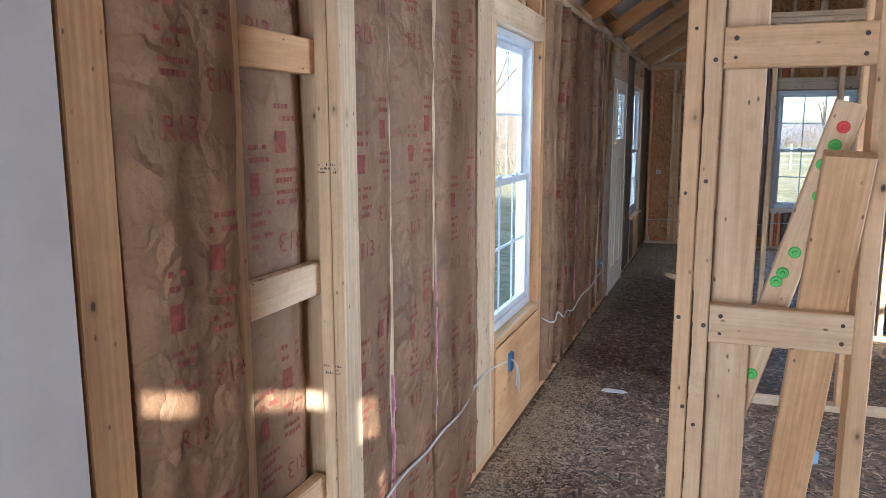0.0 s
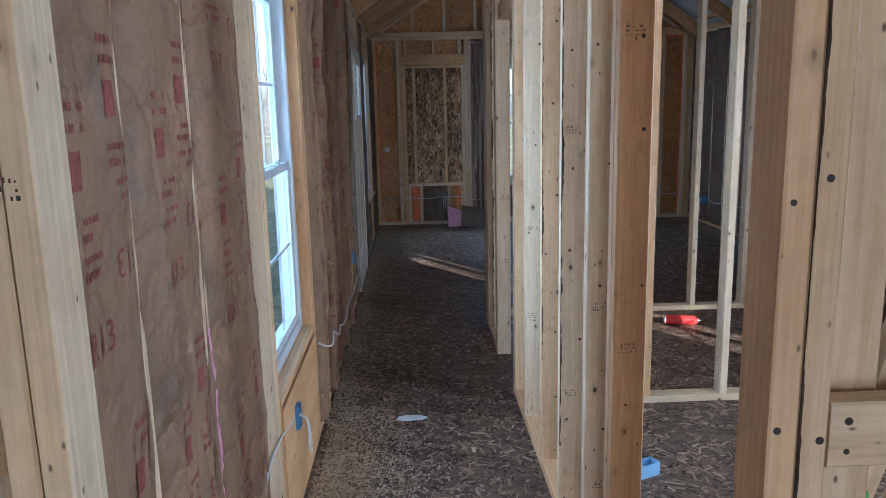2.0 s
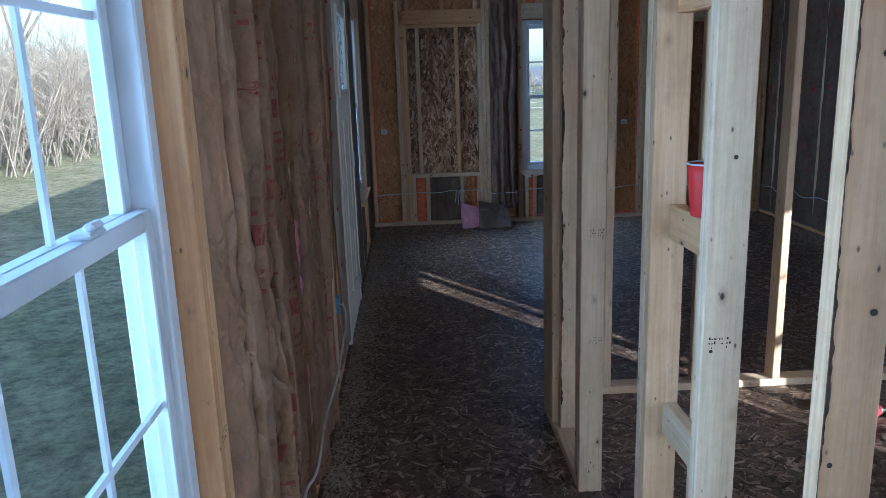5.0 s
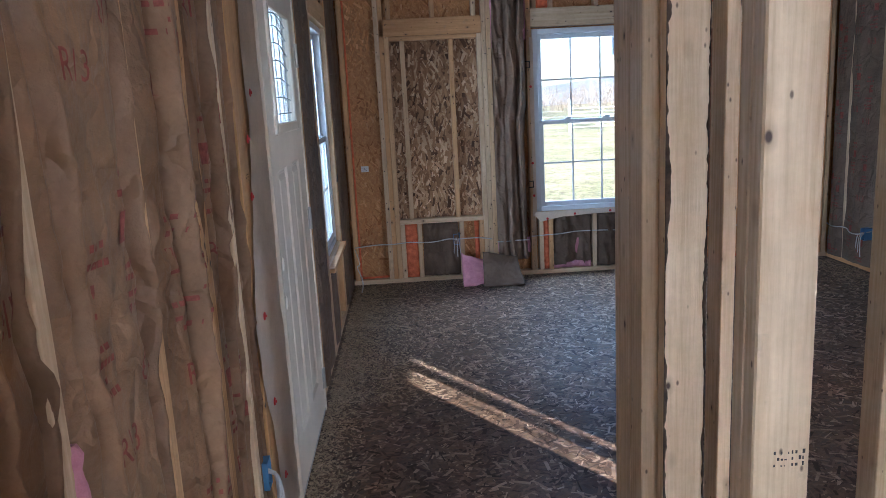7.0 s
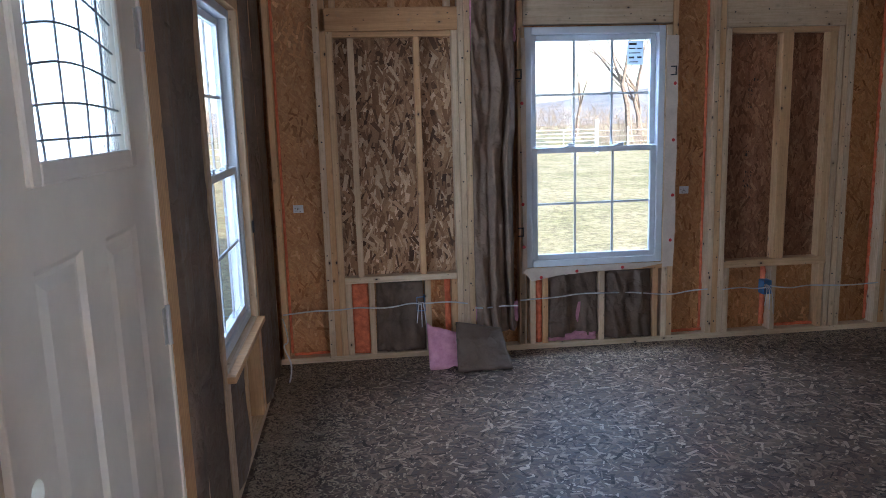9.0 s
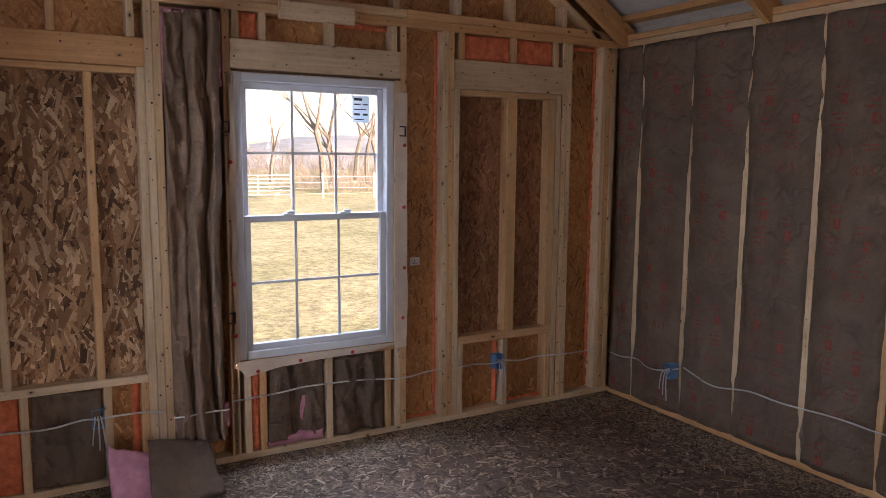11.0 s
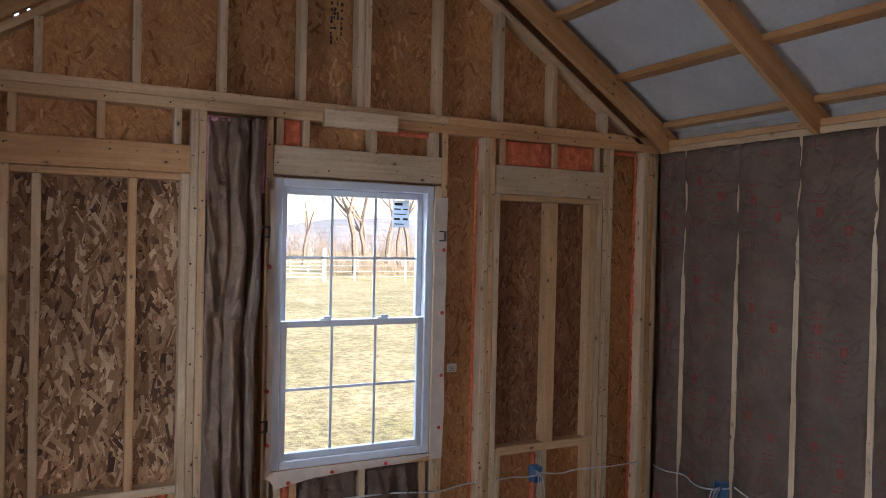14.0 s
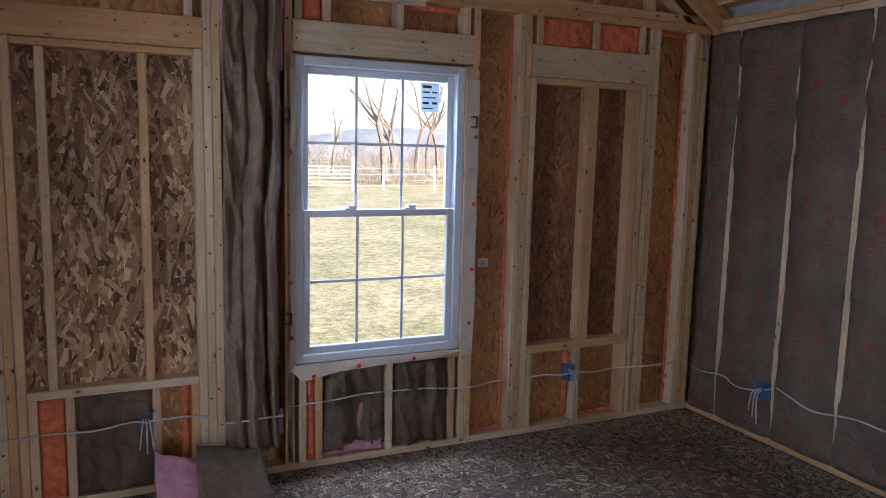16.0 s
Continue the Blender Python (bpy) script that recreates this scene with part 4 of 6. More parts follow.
def print_on(ob, at, width, v0, v1, seed, strength):
    """Red rating print down the paper: two columns, one of them upside down, with small bars between."""
    bm = bmesh.new()
    rnd = random.Random(int(seed * 1000) + 5)

    def put(verts, faces):
        vs = [bm.verts.new(p) for p in verts]
        for f in faces:
            if len(set(f)) > 2:
                try:
                    bm.faces.new([vs[i] for i in f])
                except ValueError:
                    pass

    def point(s, v):
        e = 0.002
        p, q, r = Vector(at(s, v)), Vector(at(s + e, v)), Vector(at(s, v + e))
        n = (q - p).cross(r - p).normalized()
        into = Vector(at(0.5, v)) - Vector(ob_back(v))
        if n.dot(into) < 0:
            n = -n
        return p + n * 0.0012

    def ob_back(v):
        c = Vector(at(0.5, v))
        return c - facing

    facing = FACING
    period = 0.62
    v = v0 - rnd.random() * 0.4
    flip = 1.0 if facing.y != 0 or facing.x > 0 else -1.0
    while v < v1 + 0.2:
        for col, (s0, turn) in enumerate(((0.24, 1), (0.62, -1))):
            vv = v + (0.10 if col else 0.0)
            hgt = 0.070
            vs, fs = glyphs("R13")
            out = []
            for x, y, _ in vs:
                lx, ly = (x * hgt, y * hgt) if turn > 0 else (0.115 - x * hgt, 0.045 - y * hgt)
                out.append((s0 + flip * 0 + (lx if U_RIGHT > 0 else 0.12 - lx) / width, vv + ly))
            if all(v0 + 0.01 < q[1] < v1 - 0.01 for q in out):
                put([point(min(0.98, max(0.02, s)), z) for s, z in out], fs)
            for k, (dz, wd, ht) in enumerate(((0.12, 0.085, 0.012), (0.145, 0.10, 0.010), (0.175, 0.07, 0.012), (0.20, 0.095, 0.010), (0.25, 0.045, 0.055), (0.33, 0.09, 0.012), (0.36, 0.08, 0.012))):
                z0 = vv + dz
                if z0 < v0 + 0.02 or z0 + ht > v1 - 0.02:
                    continue
                n = 5
                for m in range(n):
                    if rnd.random() < 0.22 and k != 4:
                        continue
                    a, b = s0 + wd * m / n / width, s0 + wd * (m + (0.78 if k != 4 else 1.0)) / n / width
                    put([point(a, z0), point(b, z0), point(b, z0 + ht), point(a, z0 + ht)], [(0, 1, 2, 3)])
        v += period
    tagged(part("print", bm, PRINT, ob, "faded red rating print"), kind="stuff")


def on_left(u, v, w):
    return (LX + w, u, v)


def on_right(u, v, w):
    return (RX - w, u, v)


def on_far(u, v, w):
    return (u, FY - w, v)


blob_later = []
BROWN = "brown kraft paper insulation batt with red print, stapled between studs"
FACING, U_RIGHT = Vector((1, 0, 0)), 1
# white paint dulled to carry the panel's shading in its base colour
panel_w = box("white_panel", LX + 0.002, LX + 0.030, 0.12, 0.900, 0.004, 2.05, plain_material("shaded_white_paint", (0.58, 0.55, 0.54), 0.55, 0.0, 0.1, 2.0), None, 0.004)
tagged(panel_w, "smooth white door panel standing flat against the studs", "panel")
batt("insulation_batt", 1.032, 1.385, 0.04, 2.385, on_left, BROWN, seed=1.1, bulge=0.03, folds=0.012, stamps=1, crumple=0.007)
batt("insulation_batt", 1.418, 1.733, 0.04, 2.385, on_left, "brown kraft insulation batt set back behind wooden blocking", seed=2.3, base=-0.042, bulge=0.004, folds=0.003, stamps=1, depth=-0.085, gap=(0.0, 0.014))
batt("insulation_batt", 1.828, 2.194, 0.04, 2.385, on_left, BROWN, seed=3.7, bulge=0.03, nu=40, gap=(0.0, 0.024), stamps=1, high=1.5, slits=((0.95, 0.07, 0.02),))
batt("insulation_batt", 2.199, 2.603, 0.04, 2.385, on_left, BROWN, seed=4.9, bulge=0.022, nu=44, gap=(0.022, 0.020), stamps=1, high=1.4, slits=((0.955, 0.08, 0.018),))
batt("insulation_batt", 2.605, 3.096, 0.04, 2.385, on_left, BROWN, seed=5.2, bulge=0.026, nu=44, gap=(0.022, 0.006), stamps=1, high=1.3, slits=((0.965, 0.09, 0.018),))
PLEATED = "brown kraft insulation batt hanging in loose vertical folds"
FOLD, RIM = (0.12, 0.020), (0.10, 0.024)
LOOSE = ((4.402, 4.679, 6.1, 0.016, (0.010, 0.034), 1.02, 0, ((0.5, *FOLD), (0.93, *RIM))), (4.679, 5.079, 7.5, 0.018, (0.030, 0.034), 1.10, 1, ((0.30, *FOLD), (0.66, *FOLD), (0.94, *RIM))),
         (5.079, 5.474, 8.8, 0.012, (0.036, 0.050), 1.18, 1, ((0.52, *FOLD), (0.94, *RIM))), (5.476, 5.914, 10.2, 0.006, (0.046, 0.040), 1.22, 1, ((0.93, *RIM), (0.12, 0.05, 0.02))),
         (5.916, 6.322, 11.6, 0.020, (0.026, 0.054), 1.24, 1, ((0.36, *FOLD), (0.92, *RIM))), (6.324, 6.624, 12.9, 0.016, (0.046, 0.016), 1.20, 1, ((0.55, *FOLD), (0.93, *RIM))), (6.624, 6.786, 14.3, 0.010, (0.012, 0.014), 1.10, 0, ((0.9, *RIM),)))
for a, b, seed, pleat, gap, waist, print_lines, slits in LOOSE:
    batt("insulation_batt", a, b, 0.05, 2.36, on_left, PLEATED, seed=seed, bulge=0.044 if b < 6.35 else 0.012, folds=0.014, pleat=pleat, gap=gap, crumple=0.005, depth=-0.085, base=-0.010 if b < 6.35 else -0.018, nu=70, nv=100, stamps=print_lines, waist=waist, high=1.80, slits=slits)
for a, b, lo, hi, sd in ((5.484, 5.51, 0.25, 1.1, 3.0), (5.07, 5.09, 0.3, 0.8, 5.0)):
    blob_later.append((a, b, lo, hi, sd))
batt("insulation_batt", 8.373, 8.53, 0.04, 2.37, on_left, "narrow strip of brown kraft insulation beside a door", KRAFT_SHADED, seed=9.3, bulge=0.02)
batt("insulation_batt", 8.545, 8.95, 0.04, 2.37, on_left, "dark brown kraft insulation batt between door and window", KRAFT_SHADED, seed=9.9, bulge=0.014)
batt("insulation_batt", 9.07, 9.45, 0.04, 0.52, on_left, "short dark insulation piece under a window", KRAFT_SHADED, seed=10.4, bulge=0.012, nv=18)
batt("insulation_batt", 10.05, 10.40, 0.04, 2.37, on_left, "dark brown kraft insulation batt beside a window", KRAFT_SHADED, seed=11.3, bulge=0.02)
batt("insulation_batt", 10.44, 10.74, 0.04, 2.37, on_left, "dark brown kraft insulation batt in the room corner", KRAFT_SHADED, seed=12.3, bulge=0.02)
FACING, U_RIGHT = Vector((-1, 0, 0)), -1
BROWN_SHADED = "grey-brown kraft paper insulation batt with faded red print, stapled between studs"
rs = [10.80, 10.581, 10.154, 9.747, 9.309, 8.889, 8.469, 8.049, 7.629, 7.219, 6.809, 6.399]
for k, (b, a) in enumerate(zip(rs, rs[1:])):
    batt("insulation_batt", a - 0.005, b + 0.004, 0.04, 2.385, on_right, BROWN_SHADED, KRAFT_SHADED, seed=20.1 + k * 1.91, bulge=0.024, folds=0.009, gap=(0.020, 0.019), stamps=1 if k < 5 else 0, crumple=0.006, high=2.05)
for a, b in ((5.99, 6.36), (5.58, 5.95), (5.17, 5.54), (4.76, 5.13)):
    batt("insulation_batt", a, b, 0.04, 2.385, on_right, BROWN_SHADED, KRAFT_SHADED, seed=a * 3.3, bulge=0.04, folds=0.012)
FACING, U_RIGHT = Vector((0, -1, 0)), 1
batt("insulation_batt", 0.262, 0.535, 0.16, 2.36, on_far, "grey-brown insulation batt sagging in loose folds between studs", KRAFT_PALE, seed=31.7, bulge=0.06, folds=0.045, pleat=0.035, crumple=0.024, slits=((0.35, 0.09, 0.05), (0.7, 0.11, 0.04)), nu=40, nv=90, gap=(-0.01, 0.02))
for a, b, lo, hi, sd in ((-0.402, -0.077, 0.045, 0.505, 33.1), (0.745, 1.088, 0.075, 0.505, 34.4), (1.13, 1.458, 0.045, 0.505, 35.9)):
    batt("insulation_batt", a, b, lo, hi, on_far, "short grey-brown insulation piece under a sill", KRAFT_SHADED, seed=sd, bulge=0.014, folds=0.034, crumple=0.020, nv=28, nu=24, base=-0.02, depth=-0.08)


def blob_slab(name, u0, u1, v0, v1, place, mat, label, category, amp=0.008, w0=0.0, depth=-0.08, seed=0.0, cell=0.012, parent=None):
    """Lumpy expanded foam or fleece filling a bay."""
    bm = bmesh.new()
    nu, nv = max(3, int((u1 - u0) / cell)), max(3, int((v1 - v0) / cell))
    rows = []
    for j in range(nv + 1):
        v = v0 + (v1 - v0) * j / nv
        r = [bm.verts.new(place(u0, v, depth))]
        for i in range(nu + 1):
            u = u0 + (u1 - u0) * i / nu
            edge = min(i, nu - i, j, nv - j)
            r.append(bm.verts.new(place(u, v, w0 + amp * noise.noise((u * 45, v * 45, seed)) + amp * 0.8 * noise.noise((u * 18, v * 18, seed)) - (amp * 1.2 if edge == 0 else 0))))
        r.append(bm.verts.new(place(u1, v, depth)))
        rows.append(r)
    for r0, r1 in zip(rows, rows[1:]):
        for p, q, r, t in zip(r0, r0[1:], r1[1:], r1):
            bm.faces.new((p, q, r, t))
    bmesh.ops.recalc_face_normals(bm, faces=bm.faces)
    ob = part(name, bm, mat, parent, label if parent is not None else "", True)
    if parent is None:
        tagged(ob, label, category)
    return ob


FOAML = "bright orange expanded foam"
for a, b, lo, hi, w in ((-0.547, -0.442, 0.04, 0.51, -0.01), (0.658, 0.704, 0.04, 0.51, -0.01), (0.64, 0.738, 2.254, 2.388, -0.02), (1.99, 2.328, 2.239, 2.388, -0.015), (2.37, 2.658, 2.239, 2.388, -0.015),
                        (1.822, 1.839, 0.06, 2.385, -0.068), (3.050, 3.069, 0.05, 2.385, -0.066), (2.66, 2.69, 0.06, 0.48, -0.05), (-0.962, -0.945, 0.05, 2.385, -0.068), (0.06, 0.098, 0.06, 0.50, -0.055),
                        (2.34, 2.69, 0.04, 0.062, -0.05), (1.6, 1.84, 0.04, 0.060, -0.05), (1.16, 1.50, 2.36, 2.389, -0.05), (2.815, 3.04, 2.36, 2.389, -0.05), (-0.94, -0.71, 0.04, 0.058, -0.05), (2.265, 2.299, 0.06, 0.48, -0.055)):
    blob_slab("foam", a, b, lo, hi, on_far, FOAM, FOAML, "foam", 0.010, w, seed=a * 7, parent=wall_far)
for a, b, lo, hi, w, sd in ((0.75, 1.08, 0.04, 0.10, -0.01, 1.0), (0.46, 0.54, 0.20, 0.34, 0.015, 2.0), (0.255, 0.30, 0.22, 0.32, 0.015, 3.0), (0.255, 0.29, 1.95, 2.34, 0.012, 4.0), (0.505, 0.545, 2.0, 2.36, 0.015, 5.0), (0.26, 0.54, 2.335, 2.37, 0.02, 6.0)):
    blob_slab("fibreglass_scrap", a, b, lo, hi, on_far, PINK, "pink fibreglass showing at the edge of a batt", "insulation", 0.018, w, seed=sd)
for a, b, lo, hi, sd in (*blob_later, (2.19, 2.206, 0.25, 0.8, 7.0), (2.595, 2.612, 0.5, 1.1, 8.0), (1.44, 1.47, 0.3, 0.62, 9.0)):
    blob_slab("fibreglass_scrap", a, b, lo, hi, on_left, PINK, "pink fibreglass showing at the edge of a batt", "insulation", 0.008, 0.008, seed=sd)

# loose offcut of batt on the floor: grey paper face, pink fleece behind
offcut = thing("loose_insulation", "loose grey paper-faced insulation offcut with pink fleece on the floor", "insulation", (0.18, 10.55, 0.0))
bm = bmesh.new()
rows = []
for j in range(15):
    rows.append([])
    for i in range(17):
        s, v = i / 16, j / 14
        x = -0.10 + 0.34 * s + 0.05 * v * (1 - s) - 0.03 * v + 0.012 * noise.noise((s * 3, v * 3, 5))
        z = 0.012 + 0.255 * v * (1 - 0.22 * s) + 0.015 * noise.noise((s * 4, v * 2, 1))
        y = -0.10 + 0.20 * v + 0.028 * noise.noise((s * 2.5, v * 2.5, 2)) - 0.015 * math.sin(v * math.pi)
        rows[-1].append(bm.verts.new((x, y, z)))
for r0, r1 in zip(rows, rows[1:]):
    for p, q, r, t in zip(r0, r0[1:], r1[1:], r1):
        bm.faces.new((p, q, r, t))
ext_r = bmesh.ops.extrude_face_region(bm, geom=bm.faces[:])
for v in [g for g in ext_r["geom"] if isinstance(g, bmesh.types.BMVert)]:
    v.co += Vector((0, 0.03, -0.004))
bmesh.ops.recalc_face_normals(bm, faces=bm.faces)
part("paper_face", bm, KRAFT_SHADED, offcut, "creased grey kraft paper", True)
bm = bmesh.new()
bmesh.ops.create_grid(bm, x_segments=20, y_segments=20, size=0.5)
for v in bm.verts:
    x, y = v.co.x, v.co.y
    k = 1 - max(abs(2 * x), abs(2 * y)) ** 4
    v.co = Vector((-0.08 + 0.36 * x, 0.035 + 0.10 * y + 0.10 * (y + 0.5) * 0.6, 0.0))
    v.co.z = 0.004 + (0.25 * (y + 0.5) * (1.0 - 0.5 * (x + 0.5)) + 0.035 * k + 0.02 * noise.noise((x * 9, y * 9, 3)))
ext_r = bmesh.ops.extrude_face_region(bm, geom=bm.faces[:])
for v in [g for g in ext_r["geom"] if isinstance(g, bmesh.types.BMVert)]:
    v.co += Vector((0, 0.05, -0.02))
    v.co.z = max(v.co.z, 0.002)
bmesh.ops.recalc_face_normals(bm, faces=bm.faces)
part("fleece", bm, PINK, offcut, "pink fibreglass fleece", True)

# ---- wiring ----
def outlet_box(label, m):
    """A blue switch box, open to the room, with a nail bracket and cable tails; local y points into the wall."""
    root = thing("outlet_box", label, "outlet box", group="blue outlet boxes")
    bm = bmesh.new()
    w, h, d, t = 0.056, 0.095, 0.07, 0.003
    for q in ((-w / 2, -w / 2 + t, 0, d, 0, h), (w / 2 - t, w / 2, 0, d, 0, h), (-w / 2, w / 2, 0, d, 0, t), (-w / 2, w / 2, 0, d, h - t, h), (-w / 2, w / 2, d - t, d, 0, h)):
        add_box(bm, *q)
    part("box", bm, BLUE, root)
    for k in range(3):
        x = -0.012 + 0.012 * k
        tube("cable_tail", [(x, 0.05, 0.06), (x, -0.01, 0.06), (x + 0.01 * (k - 1), -0.035, 0.03 - 0.02 * k), (x + 0.02 * (k - 1), -0.03, -0.07 - 0.03 * k)], 0.0035, CABLE, root)
    root.matrix_basis = m
    return root


BOXL = "blue plastic outlet box with white cable tails on a stud"
outlet_box(BOXL, pose(-0.105, FY - 0.01, 0.31))
outlet_box(BOXL, pose(2.272, FY - 0.012, 0.29))
outlet_box(BOXL, pose(RX - 0.075, 10.19, 0.27, 0, 0, -90))
outlet_box(BOXL, pose(LX + 0.026, 3.66, 0.36, 0, 0, 90))
outlet_box(BOXL, pose(LX + 0.01, 6.72, 0.36, 0, 0, 90))


def run_of_cable(pts, label="white cable stapled along the studs"):
    o = tube("cable", pts, 0.0048, CABLE)
    return tagged(o, label, "cable", "white cables")


yf = FY - 0.012
run_of_cable([(x, yf - 0.004 * (i % 2), z) for i, (x, z) in enumerate(((-0.99, 0.335), (-0.80, 0.355), (-0.66, 0.345), (-0.52, 0.36), (-0.43, 0.35), (-0.30, 0.345), (-0.15, 0.375), (-0.10, 0.355)))])
run_of_cable([(x, yf - 0.004 * (i % 2), z) for i, (x, z) in enumerate(((-0.09, 0.36), (0.02, 0.365), (0.12, 0.36), (0.2, 0.345)))])
run_of_cable([(x, FY - 0.085, z) for x, z in ((0.24, 0.33), (0.30, 0.325), (0.40, 0.335), (0.52, 0.33))])
run_of_cable([(x, yf, z) for x, z in ((0.55, 0.345), (0.66, 0.35), (0.80, 0.352), (0.95, 0.37), (1.09, 0.365), (1.3, 0.36), (1.45, 0.34), (1.60, 0.325), (1.72, 0.35), (1.84, 0.35))])
run_of_cable([(x, yf, z) for x, z in ((1.95, 0.34), (2.08, 0.355), (2.18, 0.33), (2.27, 0.34))])
run_of_cable([(x, yf, z) for x, z in ((2.29, 0.35), (2.42, 0.32), (2.55, 0.34), (2.70, 0.33), (2.90, 0.32), (3.08, 0.33))])
run_of_cable([(RX - w, y, z) for y, z, w in ((10.78, 0.31, 0.03), (10.65, 0.30, 0.066), (10.50, 0.325, 0.02), (10.38, 0.29, 0.066), (10.22, 0.31, 0.068), (10.12, 0.35, 0.05))])
run_of_cable([(RX - w, y, z) for y, z, w in ((10.10, 0.36, 0.03), (9.98, 0.35, 0.066), (9.84, 0.31, 0.07), (9.68, 0.335, 0.02), (9.55, 0.36, 0.066), (9.40, 0.35, 0.07), (9.26, 0.34, 0.02), (9.05, 0.37, 0.068), (8.85, 0.34, 0.02), (8.6, 0.38, 0.068), (8.44, 0.35, 0.02), (8.2, 0.39, 0.068), (8.0, 0.35, 0.02), (7.6, 0.36, 0.05), (7.0, 0.36, 0.06), (6.5, 0.36, 0.06))])
run_of_cable([(LX + w, y, z) for y, z, w in ((2.02, 0.40, 0.03), (2.19, 0.43, 0.02), (2.43, 0.425, 0.034), (2.60, 0.43, 0.02), (2.86, 0.436, 0.034), (3.08, 0.475, 0.008), (3.35, 0.47, 0.006), (3.60, 0.42, 0.008))])
run_of_cable([(LX + w, y, z) for y, z, w in ((4.40, 0.46, 0.01), (4.52, 0.38, 0.07), (4.66, 0.46, 0.05), (4.8, 0.36, 0.07), (4.92, 0.40, 0.06), (5.1, 0.34, 0.075), (5.4, 0.40, 0.07), (5.8, 0.36, 0.075), (6.2, 0.40, 0.07), (6.6, 0.38, 0.07), (6.70, 0.42, 0.03))])
run_of_cable([(LX + w, y, z) for y, z, w in ((10.70, 0.34, 0.04), (10.5, 0.24, 0.10), (10.36, 0.28, 0.06), (10.42, 0.12, 0.12), (10.30, 0.07, 0.10))], "loose white cable hanging in the corner")

# ---- things in the hall and rooms ----
def plank(name, p, q, wide, thick, roll, label, mat=PINE):
    """A loose board from p to q."""
    p, q = Vector(p), Vector(q)
    d = (q - p).normalized()
    side = d.cross(Vector((0, 1, 0))).normalized()
    nrm = side.cross(d)
    me = bar_mesh((q - p).length, wide, thick).copy()
    me.materials.clear()
    me.materials.append(mat)
    o = new(name, me)
    m = Matrix((d, side, nrm)).transposed().to_4x4()
    o.matrix_basis = Matrix.Translation((p + q) / 2) @ m @ Matrix.Rotation(radians(roll), 4, "X")
    return tagged(o, label, "board", "boards leaning on the partition")


plank("leaning_board", (0.145, 2.180, 0.060), (0.222, 1.669, 1.565), 0.094, 0.038, 0, "wide pale pine board leaning against the stud partition")
leaner = plank("leaning_board", (-0.205, 1.885, 0.045), (0.236, 1.806, 1.67), 0.062, 0.036, 0, "narrow pine board with green and red plastic caps, leaning")
inv = leaner.matrix_basis.inverted()
for s, c, dy in ((0.970, RED, 0.0), (0.946, GREEN, 0.003), (0.919, GREEN, 0.012), (0.906, GREEN, -0.008), (0.879, GREEN, -0.004), (0.80, GREEN, 0.0), (0.769, GREEN, 0.008), (0.755, GREEN, 0.014), (0.62, GREEN, -0.008), (0.53, GREEN, 0.004), (0.40, GREEN, 0.01)):
    cap_nail(leaner, (1.68 * (s - 0.5), dy, 0.020), (0, 0, 1), c, 0.0135)
    cap_nail(leaner, (1.68 * (s - 0.5), dy, -0.020), (0, 0, -1), c, 0.0135)

# red cup on the blocking in the hall partition
cup = thing("plastic_cup", "red plastic cup with a white rim, set on blocking", "cup", (0.067, 4.60, 1.145 + D + 0.001))
bm = bmesh.new()
prof = [(0.0, 0.0), (0.028, 0.0), (0.030, 0.004), (0.034, 0.045), (0.0345, 0.048), (0.038, 0.085), (0.0385, 0.088), (0.042, 0.122), (0.040, 0.122), (0.029, 0.006), (0.0, 0.006)]
n = 24
rings = [[bm.verts.new((r * math.cos(2 * math.pi * i / n), r * math.sin(2 * math.pi * i / n), z)) for i in range(n)] for r, z in prof[1:-1]]
for r0, r1 in zip(rings, rings[1:]):
    for i in range(n):
        bm.faces.new((r0[i], r0[(i + 1) % n], r1[(i + 1) % n], r1[i]))
bm.faces.new(rings[0][::-1])
bm.faces.new(rings[-1])
bmesh.ops.recalc_face_normals(bm, faces=bm.faces)
part("body", bm, RED, cup, "", True)
bm = bmesh.new()
rr = [[bm.verts.new((0.0415 + 0.0022 * math.cos(a), 0.0, 0.122 + 0.0022 * math.sin(a))) for a in [2 * math.pi * k / 8 for k in range(8)]]]
for i in range(1, n):
    t = 2 * math.pi * i / n
    rr.append([bm.verts.new((v.co.x * math.cos(t), v.co.x * math.sin(t), v.co.z)) for v in rr[0]])
for i in range(n):
    for k in range(8):
        bm.faces.new((rr[i][k], rr[(i + 1) % n][k], rr[(i + 1) % n][(k + 1) % 8], rr[i][(k + 1) % 8]))
part("rim", bm, PAPER, cup, "white rolled rim", True)

# red sealant can lying on the floor
can = thing("sealant_can", "red sealant can with a steel valve lying on the floor", "can", (1.36, 5.97, 0.034))


def lathe(prof, n=20):
    bm = bmesh.new()
    rings = [[bm.verts.new((x, r * math.cos(2 * math.pi * i / n), r * math.sin(2 * math.pi * i / n))) for i in range(n)] for x, r in prof]
    for r0, r1 in zip(rings, rings[1:]):
        for i in range(n):
            bm.faces.new((r0[i], r0[(i + 1) % n], r1[(i + 1) % n], r1[i]))
    bm.faces.new(rings[0][::-1])
    bm.faces.new(rings[-1])
    bmesh.ops.recalc_face_normals(bm, faces=bm.faces)
    return bm


part("body", lathe([(-0.12, 0.030), (-0.118, 0.033), (0.085, 0.033), (0.10, 0.029), (0.11, 0.020)]), RED, can, "", True)
part("end_cap", lathe([(-0.124, 0.028), (-0.120, 0.0335), (-0.112, 0.0335)]), STEEL, can, "steel base rim", True)
part("valve", lathe([(0.109, 0.017), (0.116, 0.016), (0.117, 0.006), (0.14, 0.005)]), STEEL, can, "", True)
